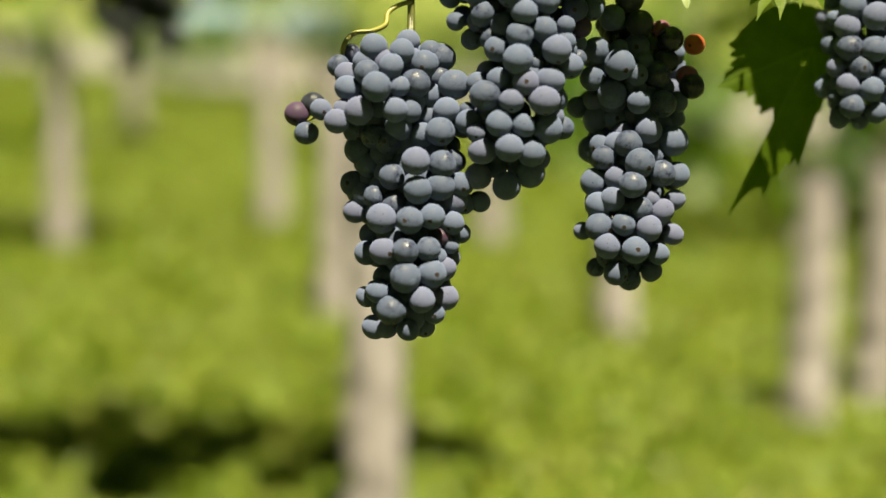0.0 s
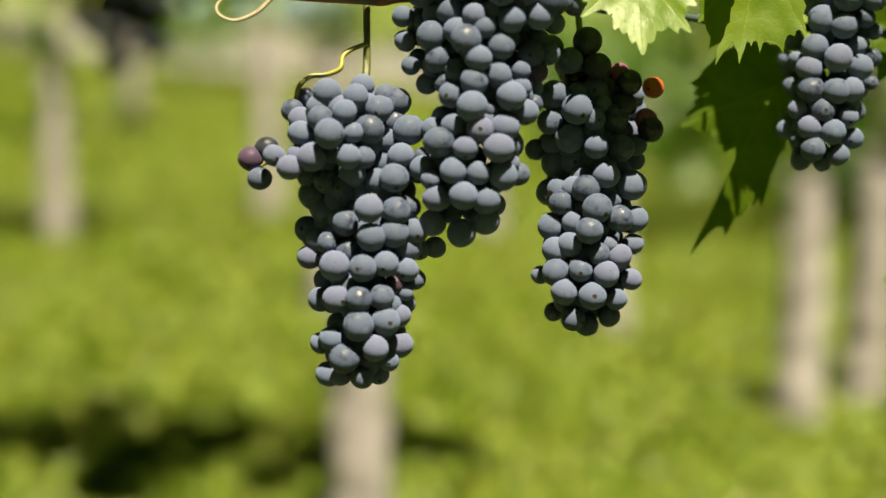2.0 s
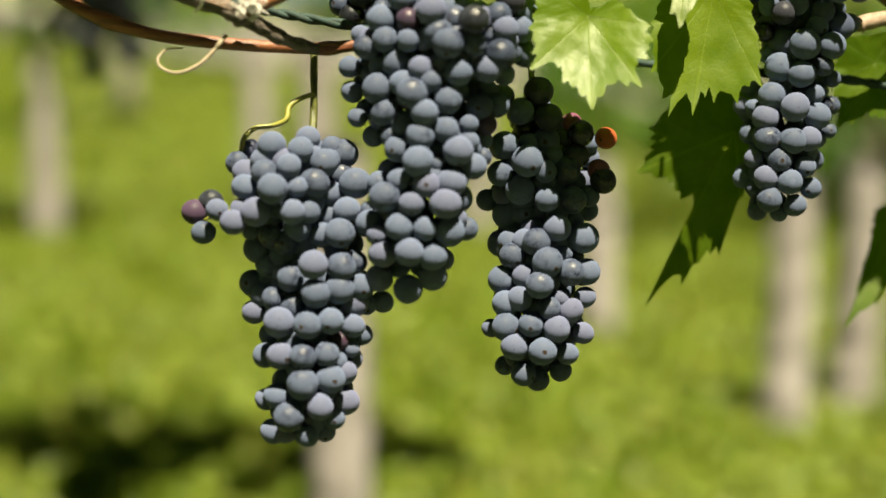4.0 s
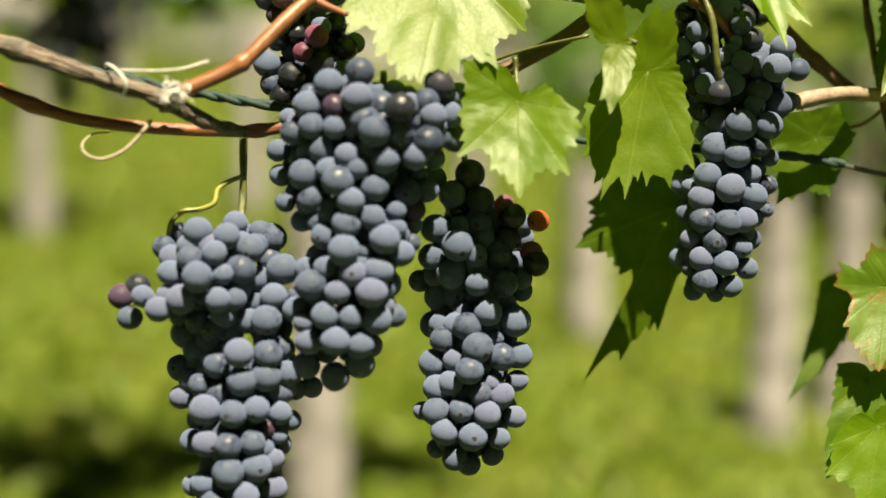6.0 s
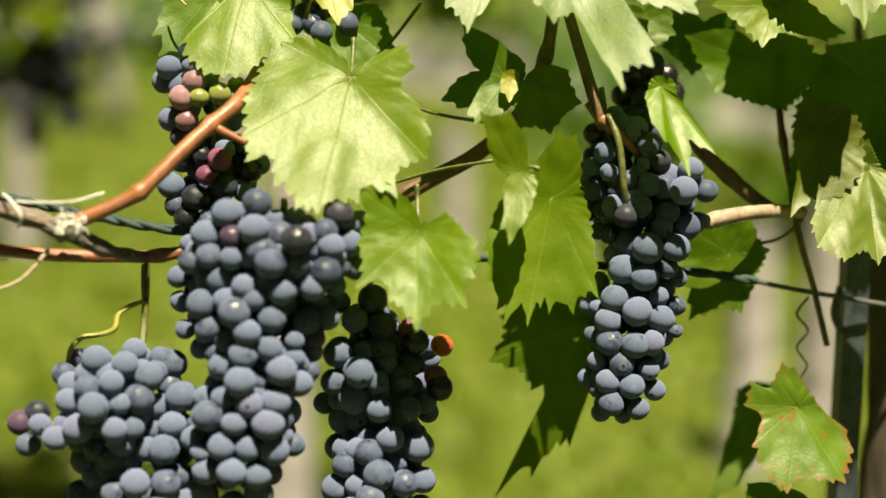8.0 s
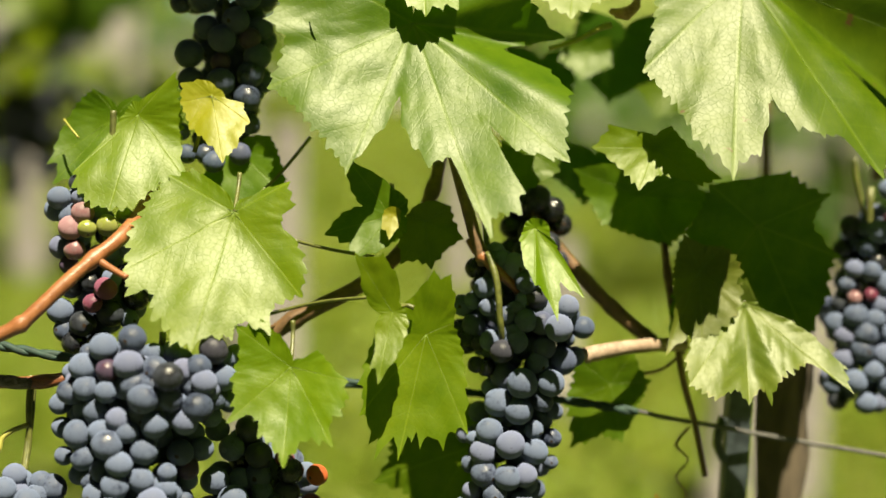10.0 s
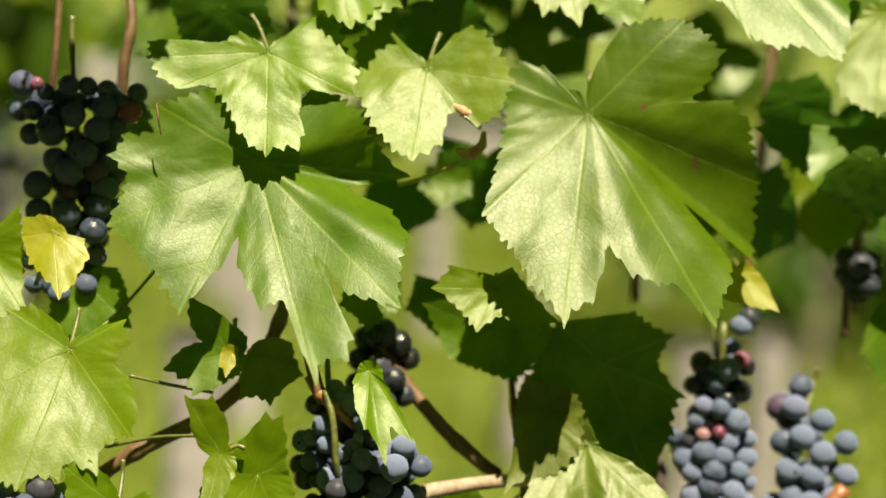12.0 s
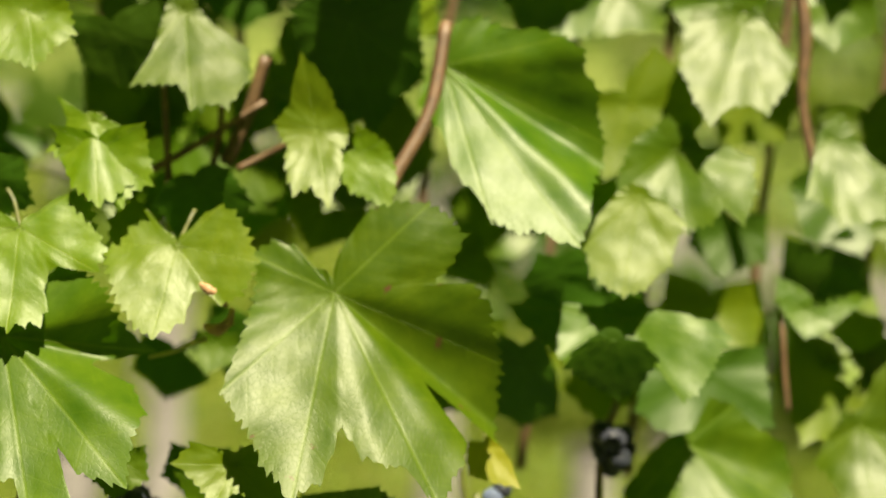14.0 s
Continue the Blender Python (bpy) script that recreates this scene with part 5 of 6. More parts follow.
stem_thing("shoot_spur", [(0.0200, 0.8300, 0.2114), (0.0286, 0.8260, 0.2072), (0.0364, 0.8220, 0.2038)], [0.0022, 0.0018, 0.0014], CANE_ORANGE, "short side spur of the orange shoot", "shoot", sides=8)
twisted_wire([(-0.2133, 0.8400, 0.2213), (-0.1760, 0.8400, 0.2052), (-0.1354, 0.8420, 0.1938), (-0.0938, 0.8450, 0.1790), (-0.0689, 0.8450, 0.1737), (-0.0355, 0.8440, 0.1670), (0.0052, 0.8500, 0.1607), (0.0931, 0.8850, 0.1518), (0.1815, 0.9050, 0.1454), (0.2573, 0.9150, 0.1410), (0.2974, 0.9200, 0.1357)], 0.0025, 15, COATED, "dark green coated wire of two twisted strands")
stem_thing("trellis_wire", [(0.2862, 0.9250, 0.1385), (0.3116, 0.9300, 0.1325), (0.3447, 0.9400, 0.1268), (0.4034, 0.9500, 0.1175), (0.5373, 0.9700, 0.0984)], [0.0014, 0.0014, 0.0014, 0.0014, 0.0014], WIRE, "dark steel trellis wire", "wire", sides=6)
stem_thing("tie_twine", [(-0.0770, 0.8120, 0.1773), (-0.0738, 0.8030, 0.1779), (-0.0676, 0.7950, 0.1744), (-0.0636, 0.7940, 0.1686), (-0.0649, 0.7970, 0.1647), (-0.0685, 0.8060, 0.1629)], [0.0007, 0.0007, 0.0007, 0.0007, 0.0007, 0.0007], TWINE, "loop of white twine tied round the old cane", "twine", sides=6, steps=10)
stem_thing("tie_twine", [(-0.0669, 0.7970, 0.1749), (-0.0548, 0.7960, 0.1745), (-0.0391, 0.7960, 0.1754), (-0.0261, 0.7970, 0.1792)], [0.0005, 0.0005, 0.0005, 0.0007], TWINE, "loose white end of twine beside the old cane", "twine", sides=6, steps=8)
twine_knot((-0.0421, 0.7990, 0.1644), 70, 0.0062, "frayed knot of pale twine at the cane fork")
stem_thing("tendril", [(-0.0556, 0.8150, 0.1526), (-0.0621, 0.8120, 0.1438), (-0.0690, 0.8100, 0.1373), (-0.0783, 0.8100, 0.1340), (-0.0857, 0.8100, 0.1364), (-0.0877, 0.8120, 0.1411), (-0.0846, 0.8180, 0.1458), (-0.0780, 0.8260, 0.1474)], [0.0012, 0.0011, 0.0011, 0.0009, 0.0008, 0.0007, 0.0005, 0.0004], TENDRIL_DRY, "dry curled tendril hanging from the cane", "tendril", sides=6, steps=8)
stem_thing("tendril", [(-0.0160, 0.8450, 0.1268), (-0.0232, 0.8420, 0.1239), (-0.0279, 0.8400, 0.1199), (-0.0293, 0.8380, 0.1135), (-0.0365, 0.8380, 0.1104), (-0.0440, 0.8360, 0.1093), (-0.0492, 0.8340, 0.1043), (-0.0511, 0.8360, 0.0969)], [0.0013, 0.0013, 0.0014, 0.0014, 0.0013, 0.0013, 0.0014, 0.0014], TENDRIL, "curled yellow-green tendril at the bunch stalk", "tendril", sides=7, steps=8)
stem_thing("bunch_shoot", [(-0.0163, 0.8480, 0.1515), (-0.0164, 0.8460, 0.1347), (-0.0158, 0.8460, 0.1180), (-0.0163, 0.8400, 0.1012)], [0.0018, 0.0017, 0.0015, 0.0015], STALK, "upright green-brown stalk of the long bunch", "stalk", sides=8)
stem_thing("cane", [(0.0717, 0.9000, 0.1487), (0.1020, 0.8950, 0.1749), (0.1230, 0.8930, 0.1880), (0.1450, 0.8950, 0.2003), (0.1666, 0.9000, 0.2198), (0.1804, 0.9050, 0.2476), (0.1859, 0.9100, 0.2723), (0.1890, 0.9300, 0.3135)], [0.0042, 0.0042, 0.0042, 0.0041, 0.0039, 0.0036, 0.0033, 0.0030], CANE_BROWN, "brown vine cane behind the leaves", "cane", sides=10, nodes=(0.2, 0.75))
stem_thing("leaf_stalk", [(0.0971, 0.8850, 0.1839), (0.1257, 0.8700, 0.1922), (0.1538, 0.8500, 0.1970)], [0.0010, 0.0009, 0.0009], STALK, "thin green leaf stalk among leaves", "stalk")
stem_thing("leaf_stalk", [(0.1123, 0.8620, 0.2242), (0.1303, 0.8720, 0.2199), (0.1537, 0.8750, 0.2166)], [0.0009, 0.0009, 0.0009], STALK, "thin brownish leaf stalk among leaves", "stalk")
stem_thing("leaf_stalk", [(0.1169, 0.8900, 0.2782), (0.1033, 0.8850, 0.2596), (0.0925, 0.8800, 0.2472), (0.0845, 0.8600, 0.2339)], [0.0010, 0.0009, 0.0009, 0.0009], STALK, "thin green leaf stalk among leaves", "stalk")
stem_thing("cane", [(0.2034, 0.8780, 0.2280), (0.2097, 0.8760, 0.2189), (0.2220, 0.8760, 0.2082), (0.2327, 0.8850, 0.1977), (0.2441, 0.9000, 0.1805)], [0.0032, 0.0032, 0.0025, 0.0025, 0.0024], CANE_ORANGE, "short orange-brown shoot over the slender bunch", "shoot", sides=10, nodes=(0.25,))
stem_thing("shoot", [(0.1775, 0.8900, 0.3298), (0.1862, 0.8840, 0.2973), (0.1919, 0.8800, 0.2739), (0.2006, 0.8770, 0.2451), (0.2086, 0.8760, 0.2203), (0.2117, 0.8780, 0.2161)], [0.0029, 0.0029, 0.0029, 0.0031, 0.0035, 0.0029], CANE_BROWN, "brown shoot that bears the slender bunch", "shoot", sides=10, nodes=(0.9,))
stem_thing("bunch_shoot", [(0.2127, 0.8720, 0.2213), (0.2178, 0.8680, 0.2055), (0.2207, 0.8700, 0.1821), (0.2251, 0.8800, 0.1665)], [0.0019, 0.0018, 0.0018, 0.0016], STALK, "green stalk of the slender bunch", "stalk", sides=8)
stem_thing("cane", [(0.2356, 0.9250, 0.2435), (0.2537, 0.9250, 0.2208), (0.2748, 0.9250, 0.1983), (0.2944, 0.9280, 0.1818), (0.3058, 0.9300, 0.1742)], [0.0034, 0.0037, 0.0040, 0.0040, 0.0037], CANE_BROWN, "dark brown cane rising from the spur", "cane", sides=10, nodes=(0.6,))
stem_thing("cut_spur", [(0.2651, 0.8960, 0.1666), (0.2701, 0.8960, 0.1686), (0.2868, 0.9000, 0.1720), (0.3061, 0.9150, 0.1732), (0.3225, 0.9250, 0.1729)], [0.0036, 0.0045, 0.0038, 0.0038, 0.0033], STUB, "pale cut vine spur with rough end", "spur", sides=12, nodes=(0.12,), rough=0.08)
stem_thing("thin_shoot", [(0.3099, 0.9350, 0.2558), (0.3102, 0.9320, 0.2276), (0.3153, 0.9300, 0.1934), (0.3216, 0.9250, 0.1567), (0.3289, 0.9250, 0.1320), (0.3364, 0.9250, 0.1011)], [0.0022, 0.0020, 0.0020, 0.0019, 0.0017, 0.0016], CANE_BROWN, "thin brown shoot hanging past the spur", "shoot", sides=8, nodes=(0.3,))
stem_thing("leaf_stalk", [(0.2988, 0.9300, 0.1551), (0.3111, 0.9300, 0.1588), (0.3226, 0.9250, 0.1692)], [0.0011, 0.0009, 0.0009], CANE_BROWN, "thin brown leaf stalk by the spur", "stalk")
stem_thing("tendril", [(0.3269, 0.9300, 0.1271), (0.3198, 0.9250, 0.1181), (0.3272, 0.9300, 0.1088), (0.3208, 0.9280, 0.0997), (0.3269, 0.9300, 0.0904), (0.3230, 0.9300, 0.0827)], [0.0008, 0.0008, 0.0006, 0.0006, 0.0006, 0.0005], CANE_BROWN, "thin brown curled tendril on the wire", "tendril", sides=5, steps=8)
stem_thing("leaf_stalk", [(0.2423, 0.9150, 0.3313), (0.2574, 0.9100, 0.3362), (0.2677, 0.9050, 0.3417), (0.2745, 0.9050, 0.3441)], [0.0012, 0.0013, 0.0016, 0.0019], TENDRIL, "yellow-brown leaf stalk between two leaves", "stalk")
stem_thing("withered_tip", [(0.2705, 0.8900, 0.3742), (0.2755, 0.8880, 0.3710), (0.2801, 0.8900, 0.3684), (0.2855, 0.8960, 0.3629)], [0.0010, 0.0030, 0.0026, 0.0010], WITHERED, "peach-brown withered leaf tip curled under a leaf", "leaf tip", sides=10, rough=0.3)
stem_thing("withered_tip", [(0.2874, 0.9050, 0.3612), (0.2866, 0.9000, 0.3541), (0.2808, 0.8980, 0.3495), (0.2734, 0.9020, 0.3511)], [0.0014, 0.0026, 0.0036, 0.0014], WITHERED, "peach-brown withered leaf tip curled under a leaf", "leaf tip", sides=10, rough=0.3)
stem_thing("dry_needle", [(0.1207, 0.8520, 0.3639), (0.1222, 0.8510, 0.3564), (0.1236, 0.8530, 0.3485)], [0.0003, 0.0007, 0.0003], CANE_BROWN, "thin dark dry needle lying on a leaf", "needle", sides=6)
stem_thing("shoot", [(0.0854, 0.9300, 0.3653), (0.0867, 0.9250, 0.3901), (0.0899, 0.9250, 0.4154), (0.0840, 0.9300, 0.4409), (0.0729, 0.9400, 0.4802)], [0.0031, 0.0031, 0.0028, 0.0028, 0.0025], CANE_BROWN, "brown shoot above the dark bunch", "shoot", nodes=(0.4,))
stem_thing("shoot", [(0.0484, 0.9200, 0.3687), (0.0513, 0.9150, 0.3965), (0.0514, 0.9150, 0.4307), (0.0491, 0.9200, 0.4625)], [0.0022, 0.0020, 0.0019, 0.0019], CANE_BROWN, "thin shoot above the dark bunch", "shoot")
stem_thing("thin_shoot", [(0.2397, 0.9500, 0.4260), (0.2357, 0.9500, 0.4554), (0.2314, 0.9500, 0.4881)], [0.0023, 0.0020, 0.0018], CANE_BROWN, "thin reddish shoot among the upper leaves", "shoot")
stem_thing("thin_shoot", [(0.2697, 0.9600, 0.4456), (0.2812, 0.9550, 0.4758), (0.2891, 0.9500, 0.5088)], [0.0043, 0.0040, 0.0036], CANE_BROWN, "thin reddish shoot among the upper leaves", "shoot")
stem_thing("thin_shoot", [(0.2289, 0.9500, 0.4384), (0.2538, 0.9500, 0.4550), (0.2911, 0.9500, 0.4825)], [0.0023, 0.0020, 0.0018], CANE_BROWN, "thin reddish shoot among the upper leaves", "shoot")
stem_thing("thin_shoot", [(0.2617, 0.9600, 0.4417), (0.2648, 0.9600, 0.4652), (0.2635, 0.9600, 0.5018)], [0.0023, 0.0020, 0.0018], CANE_BROWN, "thin reddish shoot among the upper leaves", "shoot")
stem_thing("thin_shoot", [(0.2779, 0.9500, 0.4420), (0.2967, 0.9500, 0.4533), (0.3227, 0.9400, 0.4672)], [0.0023, 0.0020, 0.0018], CANE_BROWN, "thin reddish shoot among the upper leaves", "shoot")
stem_thing("shoot", [(0.3665, 0.9350, 0.3440), (0.3660, 0.9300, 0.3825), (0.3643, 0.9250, 0.4078), (0.3677, 0.9300, 0.4372), (0.3867, 0.9400, 0.4818), (0.3924, 0.9500, 0.5363)], [0.0039, 0.0042, 0.0048, 0.0045, 0.0042, 0.0039], CANE_BROWN, "woody shoot behind the great leaf", "shoot", nodes=(0.4,))
stem_thing("thin_shoot", [(0.5039, 0.9850, 0.2589), (0.5027, 0.9850, 0.2857), (0.5057, 0.9850, 0.3061), (0.5124, 0.9850, 0.3302)], [0.0024, 0.0022, 0.0020, 0.0017], CANE_BROWN, "dry thin shoot holding shrivelled berries", "shoot")
stem_thing("shoot", [(0.6155, 1.0000, 0.3235), (0.6115, 1.0000, 0.3472), (0.6089, 1.0000, 0.3710), (0.6072, 1.0100, 0.4020)], [0.0019, 0.0022, 0.0019, 0.0014], CANE_BROWN, "soft orange-brown shoot deep in the row", "shoot")
stem_thing("shoot", [(0.6212, 1.0000, 0.4718), (0.6116, 1.0000, 0.5127), (0.6106, 1.0000, 0.5543), (0.6027, 1.0000, 0.5956)], [0.0031, 0.0034, 0.0045, 0.0031], CANE_BROWN, "woody orange-brown shoot among soft leaves", "shoot")
stem_thing("cane", [(0.5029, 0.9600, 0.1738), (0.4836, 0.9550, 0.1510), (0.4645, 0.9500, 0.1285), (0.4500, 0.9500, 0.1022)], [0.0048, 0.0045, 0.0045, 0.0042], CANE_ORANGE, "orange-brown cane low at the post", "cane", sides=10)
stem_thing("wing_stalk", [(-0.0323, 0.8260, 0.0737), (-0.0421, 0.8220, 0.0724), (-0.0529, 0.8220, 0.0693), (-0.0625, 0.8240, 0.0665), (-0.0677, 0.8260, 0.0640)], [0.0012, 0.0011, 0.0011, 0.0010, 0.0007], TENDRIL, "yellow-green stalk of the side wing", "stalk", sides=7)
stem_thing("tendril", [(-0.0088, 0.8700, 0.2823), (-0.0051, 0.8650, 0.2789), (0.0014, 0.8600, 0.2727)], [0.0007, 0.0007, 0.0006], TENDRIL, "thin green tendril end near leaves", "tendril", sides=5)


# ---- the near post and the fill of the canopy ----
def iron_post(at, label):
    """A flat iron trellis post with folded flanges and wire hooks."""
    top = empty("trellis_post", Matrix.Translation(at), label, "post")
    bm = bmesh.new()
    prof = [(-0.0065, 0.009), (-0.0065, -0.009), (0.0065, -0.009), (0.0065, 0.009), (0.0048, 0.009), (0.0048, -0.0072), (-0.0048, -0.0072), (-0.0048, 0.009)]
    rings = []
    for z in (0.0, 0.4, 0.7, 0.875):
        rings.append([bm.verts.new((x, y, z)) for x, y in prof])
    for a, b in zip(rings, rings[1:]):
        for j in range(8):
            bm.faces.new((a[j], a[(j + 1) % 8], b[(j + 1) % 8], b[j]))
    bm.faces.new(rings[-1])
    part("post_profile", bm, IRON, top, smooth=False)
    for z in (0.45, 0.66, 0.80):
        part("wire_hook", tube([(-0.008, -0.010, z), (-0.013, -0.015, z + 0.012), (-0.010, -0.013, z + 0.026)], 0.0025, 6, 4), IRON, top)
    return top


iron_post((0.358, 0.966, 0.0), "grey iron trellis post beside the vine trunk")


def vine_trunk(at, label):
    """The old trunk of the front vine, with a gnarled head."""
    top = empty("old_vine", Matrix.Translation(at), label, "vine")
    part("trunk", tube([(0.02, 0.02, -0.04), (0.0, 0.01, 0.25), (-0.006, 0.0, 0.5), (0.002, 0.0, 0.72), (0.0, 0.0, 0.86)], [0.021, 0.016, 0.015, 0.0145, 0.016], 14, 10, rough=0.32, seed=4), OLD_TRUNK, top)
    part("head", tube([(0.0, 0.0, 0.84), (-0.01, -0.004, 0.875), (-0.03, -0.006, 0.90)], [0.016, 0.018, 0.009], 12, 6, rough=0.45, seed=7), OLD_TRUNK, top)
    return top


vine_trunk((0.388, 0.993, 0.0), "dark gnarled vine trunk behind the iron post")


def leaf_cloud(name, rng, count, box, size, mats, parent=None):
    """Many small vine leaves of one canopy stretch as real blades, joined."""
    bm = bmesh.new()
    uv = bm.loops.layers.uv.new("vein")
    ru = bm.loops.layers.uv.new("rim")
    (x0, x1), (y0, y1), (z0, z1) = box
    for _ in range(count):
        m = Matrix.LocRotScale((rng.uniform(x0, x1), rng.uniform(y0, y1), rng.uniform(z0, z1)), Euler((rng.gauss(-0.55, 0.4), rng.gauss(0, 0.5), rng.gauss(0, 0.6))), Vector((1, 1, 1)) * rng.uniform(*size))
        mid = bm.verts.new(m @ Vector((0, 0, 0)))
        ring, n = [], 20
        for k in range(n):
            a = 2 * math.pi * k / n
            lobe = 0.80 + 0.20 * math.cos(5 * a) + (-0.45 if k == n // 2 else 0)
            lobe *= 1 + (0.07 if k % 2 else -0.05)
            r = lobe * (1.0 if abs(a - math.pi) > 0.8 else 0.85)
            ring.append(bm.verts.new(m @ Vector((r * math.sin(a), 0.16 * r * r * rng.uniform(0.6, 1.3) - 0.10 * math.cos(2.5 * a) * r, -r * math.cos(a)))))
        mat = rng.randrange(len(mats))
        for k in range(n):
            f = bm.faces.new((mid, ring[k], ring[(k + 1) % n]))
            f.material_index = mat
            for loop, q, o in zip(f.loops, (0.0, 1.0, 1.0), (0.0, 0.1 * (k % 4), 0.1 * ((k + 1) % 4))):
                loop[uv].uv, loop[ru].uv = (o, q), (q, 0)
    ob = part(name, bm, None, parent)
    for mat in mats:
        ob.data.materials.append(mat)
    return ob


rng = random.Random(11)


def leafy_shoot(points, gap, reach, mats, rng, label):
    """A shoot with leaves on stalks, turn by turn to either side."""
    stem_thing("shoot", points, [0.0034, 0.0030, 0.0024], CANE_BROWN, label, "shoot", nodes=(0.3, 0.6))
    line = spline(points, 8)
    side = 1
    for k in range(2, len(line) - 1, gap):
        side = -side
        off = Vector((side * rng.uniform(18, 62), -rng.uniform(*reach), rng.uniform(-10, 30)))
        size, turn = rng.uniform(30, 54), rng.uniform(-0.5, 0.5) + side * 0.35
        tips = [(a + turn, size * f * rng.uniform(0.88, 1.1)) for a, f in ((-2.15, 0.74), (-1.0, 0.9), (0.0, 1.0), (1.0, 0.9), (2.15, 0.74))]
        tilt = rng.uniform(0.0, 0.6)
        vine_leaf(line[k] + off / 1000, [(r * math.sin(a), rng.uniform(-8, 8) - tilt * r * max(0, math.cos(a)), -r * math.cos(a)) for a, r in tips], rng.choice(mats), res=80,
                  stalk=-off, label="vine leaf deeper in the canopy, half in shade")


# leafy shoots behind the upper part of the row
for x in (0.16, 0.24, 0.31, 0.39, 0.46, 0.53, 0.60, 0.67, 0.75, 0.84):
    low = 0.42 if x < 0.35 else 0.27
    leafy_shoot([(x, 1.08, low), (x + rng.uniform(-0.03, 0.03), 1.10, 0.5), (x + rng.uniform(-0.04, 0.04), 1.09, 0.78)], 2, (0, 90), (LEAF, LEAF, LEAF_FRESH, LEAF_SHADE), rng, "brown shoot with leaves deeper in the row")
# shoots that hang over from the top wire
for x in (0.20, 0.29, 0.37, 0.45):
    leafy_shoot([(x, 0.95, 0.86), (x + rng.uniform(-0.03, 0.03), 0.92, 0.76), (x + rng.uniform(-0.04, 0.04), 0.91, 0.675)], 3, (0, 60), (LEAF, LEAF_SHADE), rng, "brown shoot hanging over the top wire")
# the canopy above and beyond what is looked at
for at, count, box in (((-0.9, 1.15, 1.62), 260, ((-1.1, 1.1), (-0.12, 0.16), (-0.33, 0.42))), ((1.75, 1.15, 1.35), 260, ((-0.75, 1.2), (-0.10, 0.18), (-0.38, 0.5)))):
    tagged(leaf_cloud("vine_canopy", rng, count, box, (0.035, 0.06), (LEAF, LEAF_SHADE)), "dense green vine foliage on the upper wires", "foliage", "", "stuff").location = at

# ---- ground, grass and the rows behind ----
bm = bmesh.new()
N = 90
grid = [[bm.verts.new(((i / N - 0.5) ** 3 * 2400 + (i / N - 0.5) * 30, ((j / N) ** 3) * 1500 - 8 + 20 * j / N, 0)) for i in range(N + 1)] for j in range(N + 1)]
for row in grid:
    for v in row:
        near = math.exp(-(v.co.length / 40) ** 2)
        v.co.z = 0.05 * near * noise.noise((v.co.x * 0.5, v.co.y * 0.5, 0)) - 0.02
for j in range(N):
    for i in range(N):
        bm.faces.new((grid[j][i], grid[j][i + 1], grid[j + 1][i + 1], grid[j + 1][i]))
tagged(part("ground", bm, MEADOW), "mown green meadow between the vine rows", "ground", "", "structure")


def grass(rng, count, x_of, y0, y1, tall):
    verts, faces = [], []
    for _ in range(count):
        y = y0 + (y1 - y0) * rng.random() ** 1.6
        x = rng.uniform(*x_of) * (0.6 + y * 0.42)
        h, w, a = tall * rng.uniform(0.4, 1.2), rng.uniform(0.004, 0.009) * (1 + 0.15 * y), rng.uniform(0, 6.28)
        lean, la = h * rng.uniform(0.3, 1.6), rng.uniform(0, 6.28)
        dx, dy, lx, ly = math.cos(a) * w, math.sin(a) * w, math.cos(la) * lean, math.sin(la) * lean
        n = len(verts)
        verts += [(x - dx, y - dy, -0.03), (x + dx, y + dy, -0.03), (x + lx * 0.4 + dx * 0.8, y + ly * 0.4 + dy * 0.8, h * 0.6), (x + lx * 0.4 - dx * 0.8, y + ly * 0.4 - dy * 0.8, h * 0.6), (x + lx, y + ly, h)]
        faces += [(n, n + 1, n + 2, n + 3), (n + 3, n + 2, n + 4)]
    me = bpy.data.meshes.new("grass")
    me.from_pydata(verts, [], faces)
    me.materials.append(GRASS)
    return tagged(new("grass", me), "short sunlit green grass with dry stalks", "grass", "", "stuff")


grass(random.Random(6), 12000, (-4.0, 4.0), 0.8, 2.0, 0.035)
grass(random.Random(5), 140000, (-1.1, 1.3), 2.0, 14.0, 0.034)


def wooden_post(rng, high, r):
    bm = tube([(0, 0, -0.05), (0.004, 0, high * 0.5), (0, 0.003, high)], [r * 1.08, r * 0.97, r * 0.86], 16, 14, rough=0.24, seed=rng.random() * 9)
    return bm


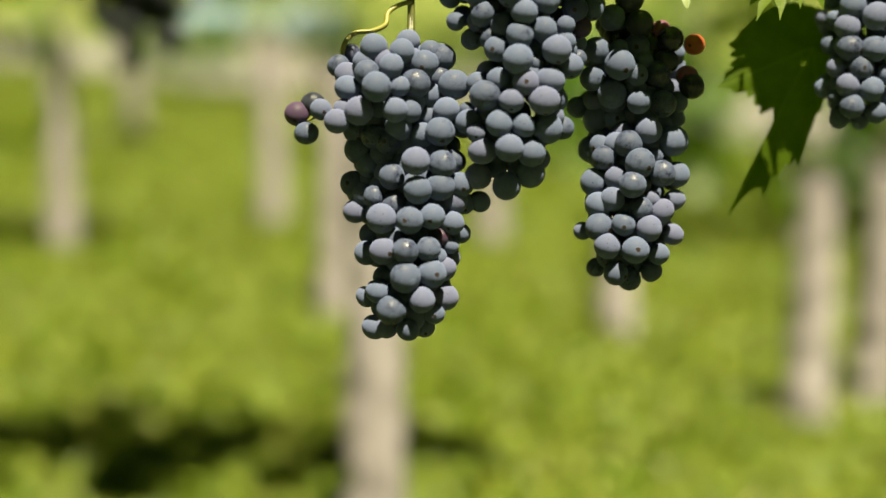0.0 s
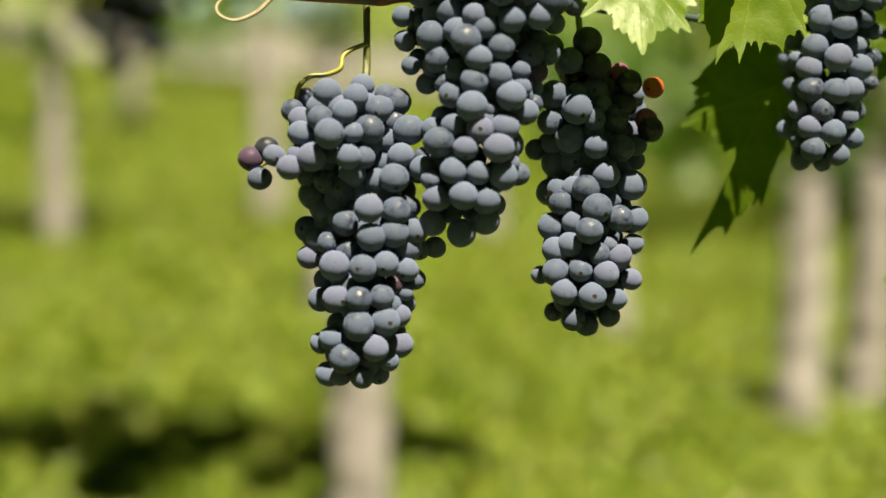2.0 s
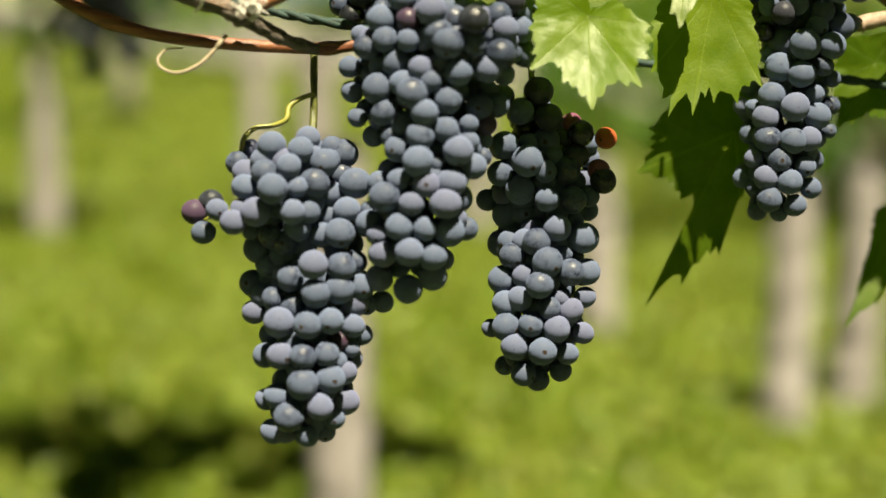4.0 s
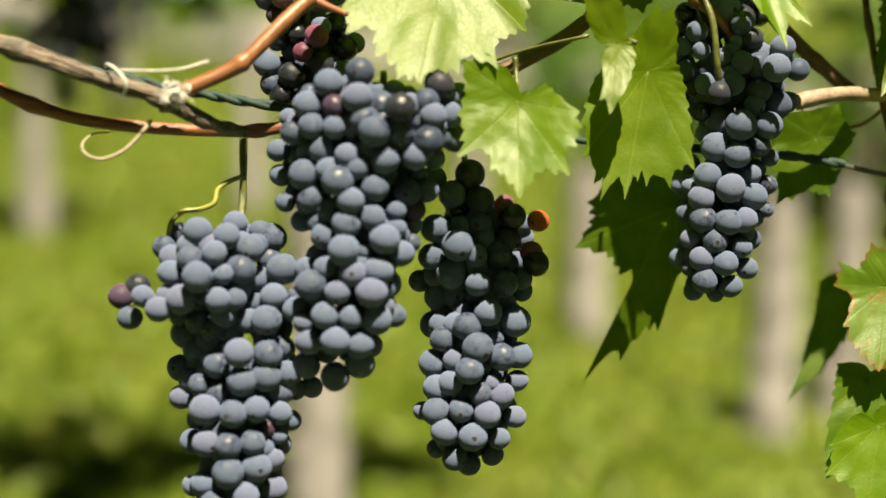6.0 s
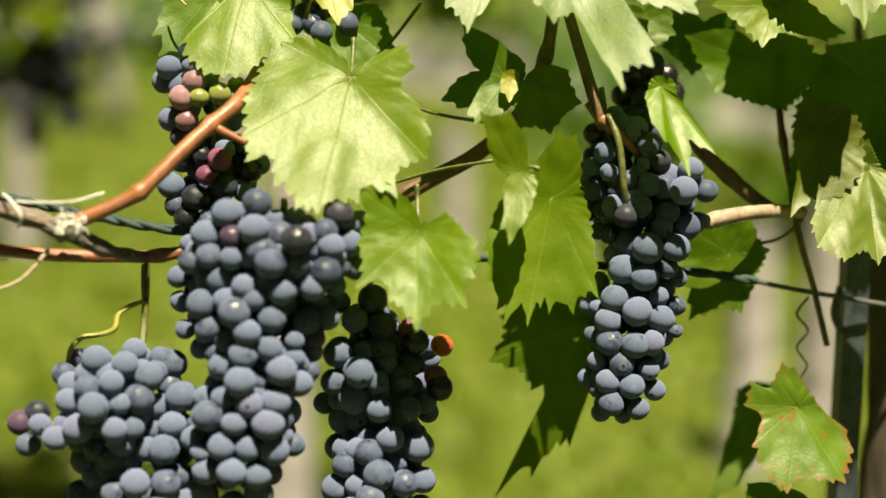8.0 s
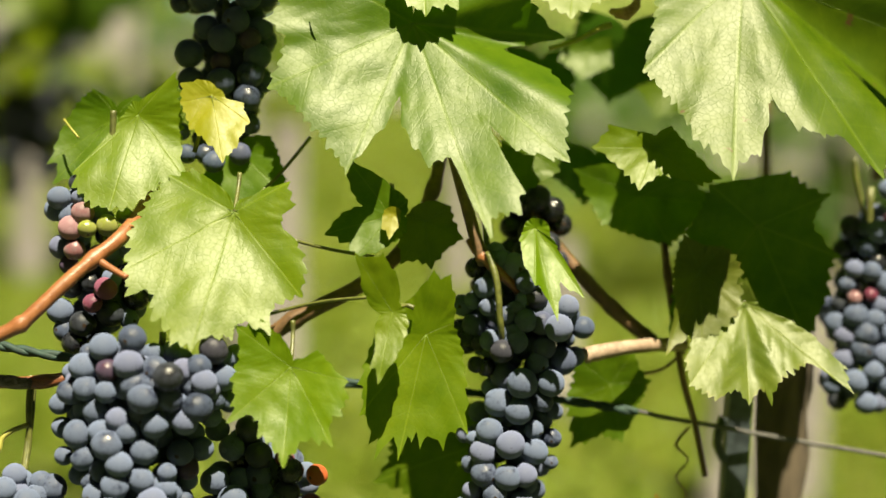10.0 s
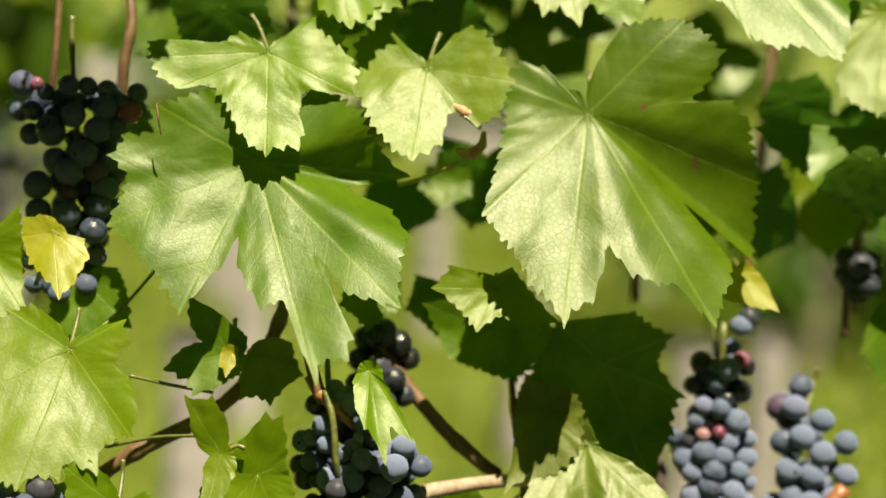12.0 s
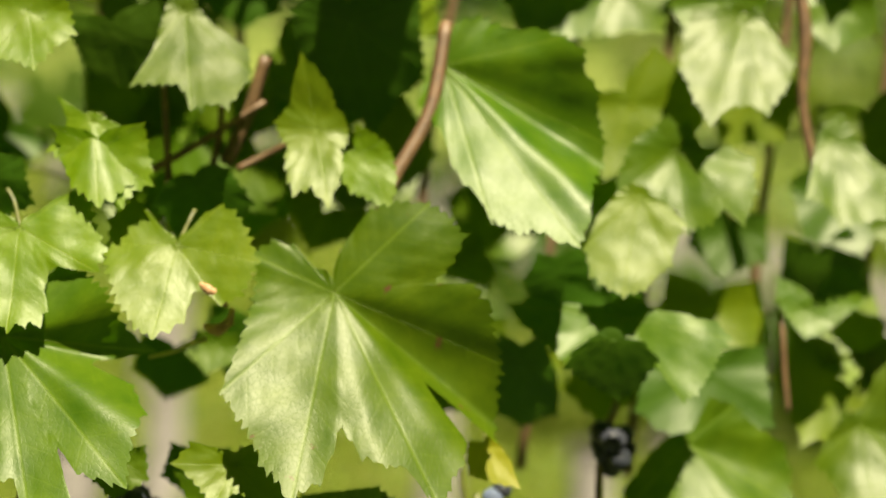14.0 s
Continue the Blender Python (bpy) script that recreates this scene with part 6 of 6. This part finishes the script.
def background_vine(x, y, rng, high, base, spots=(), reach=0.6):
    top = empty("vine", Matrix.Translation((x, y, 0)), "blurred or unseen grapevine of a nearby row with green leaves", "vine", "vines of the rows behind")
    lean = rng.uniform(-0.06, 0.06)
    part("trunk", tube([(0, 0, -0.03), (lean, 0.02, 0.3), (lean * 0.5, -0.02, base), (0.12, 0, base + 0.12)], [0.022, 0.018, 0.017, 0.011], 10, 6, rough=0.25, seed=rng.random() * 9), TRUNK, top)
    crown = leaf_cloud("crown", rng, 215 if y < 4 else 110, ((-0.6, reach), (-0.16, 0.16), (base + 0.12, high)), (0.05, 0.085), (LEAF, LEAF_FRESH, LEAF_SHADE), top)
    crown["kind"] = "stuff"
    for cx, cz in spots or [(rng.uniform(-0.5, 0.5), base + rng.uniform(0.0, 0.12)) for _ in range(3)]:
        bm = bmesh.new()
        k = 1.7 if spots else 1.0
        for _k in range(60 if spots else 40):
            s = rng.random()
            bmesh.ops.create_icosphere(bm, subdivisions=1, radius=0.009 * k ** 0.5, matrix=Matrix.Translation((cx + rng.gauss(0, 0.022 * k) * (1.2 - s), -0.12 + rng.gauss(0, 0.02) * (1.2 - s), cz - 0.14 * s)))
        part("grape_cluster", bm, GRAPE_BARE, top, "dark blue bunch of grapes")["kind"] = "stuff"
    return top


rng = random.Random(23)
# low weeds far out between the rows
for x, y in ((-4.2, 9.0), (-2.9, 8.4), (0.3, 10.5), (1.2, 11.5), (2.6, 9.0), (3.4, 11.0), (-0.6, 12.5), (2.0, 13.5), (-1.9, 12.0), (4.4, 9.8), (0.9, 8.6), (1.15, 5.7), (1.6, 5.3), (0.8, 6.8)):
    top = empty("weed_bush", Matrix.Translation((x, y, 0)), "low green weedy bush in the far meadow", "bush", "low bushes of the far meadow")
    part("stems", tube([(0, 0, -0.02), (0.03, 0, 0.15), (0.0, 0.02, 0.4)], [0.012, 0.01, 0.005], 6, 4), STALK, top)
    leaf_cloud("leaves", rng, 70, ((-0.4, 0.4), (-0.3, 0.3), (0.05, rng.uniform(0.4, 0.6))), (0.05, 0.085), (LEAF, LEAF_SHADE), top)["kind"] = "stuff"
# the row at y -1.5 is unseen, added behind the camera to cut fill
for y, xs in ((-1.5, (-2.4, -1.3, -0.2, 0.9, 2.0)), (2.3, (-1.75, 2.3)), (4.7, (-2.6, -1.55, 1.25, 2.4)), (7.4, (-4, -2.9, -1.8, 2.2, 3.3)), (10.0, (-5.2, -4.1, -3.0, -1.9, -0.8, 0.4, 1.5, 2.6, 3.7, 4.8)), (13.0, (-6.4, -5.1, -3.9, 3.3, 4.5, 5.8))):
    for x in xs:
        background_vine(x + rng.uniform(-0.1, 0.1), y, rng, 1.7, 0.72 if y < 4 else 0.5)
background_vine(-0.75, 2.35, rng, 1.7, 0.70, ((0.38, 0.88), (0.33, 0.86), (0.35, 0.92), (0.05, 0.92)), 0.95)
for x, y in ((-0.10, 2.26), (-0.26, 3.90), (0.68, 3.01), (0.84, 3.13), (-0.55, 5.31), (-1.51, 8.09), (-1.14, 4.89), (0.40, 3.75), (0.15, 4.99)):
    top = tagged(part("wooden_post", wooden_post(rng, 0.47 if x > 0.5 else 0.40 if x > 0 else 0.62, 0.044), POST), "pale weathered wooden trellis post in the grass", "post", "posts of the rows behind")
    high = 0.47 if x > 0.5 else 0.40 if x > 0 else 0.62
    part("dim_cap", tube([(0, 0.003, high - 0.004), (0, 0.003, high + 0.002), (0, 0.003, high + 0.006)], [0.040, 0.0415, 0.038], 14, 2, rough=0.06), DIM_CAP, top, "post top painted dark against sun glare")
    top.matrix_world = pose(x, y, 0, rng.uniform(-1.2, 1.2), rng.uniform(-1.2, 1.2), rng.uniform(0, 90))

# a pale track that runs aslant behind the rows, with rolls of blue-green netting beside it
bm = bmesh.new()
a, b, side = Vector((6.0, 4.2, 0.03)), Vector((-9.0, 22.0, 0.03)), Vector((0.55, 0.75, 0))
rows = []
for k in range(41):
    p = a.lerp(b, k / 40)
    wob = 0.25 * noise.noise((k * 0.3, 2, 0))
    rows.append([bm.verts.new(p + side * (e + wob)) for e in (-1.4, -0.5, 0.5, 1.4)])
for p, q in zip(rows, rows[1:]):
    for i in range(3):
        bm.faces.new((p[i], p[i + 1], q[i + 1], q[i]))
tagged(part("track", bm, GRAVEL), "pale gravel farm track behind the vine rows", "track", "", "structure")
for x, y, turn in ((-2.4, 17.0, 25), (-1.2, 16.2, 50)):
    top = empty("net_roll", pose(x, y, 0.2, 0, 0, turn), "roll of blue-green netting lying beside the track", "net roll", "net rolls by the track")
    part("net", tube([(-0.5, 0, 0), (-0.15, 0.02, 0.02), (0.2, -0.02, 0.0), (0.5, 0, 0)], [0.16, 0.19, 0.18, 0.15], 14, 5, rough=0.2), NET, top)
    for e in (-0.3, 0.3):
        part("strap", tube([(e, 0, 0.2), (e, 0.2, 0), (e, 0, -0.2), (e, -0.2, 0), (e, 0, 0.2)], 0.012, 6, 6), TWINE, top)
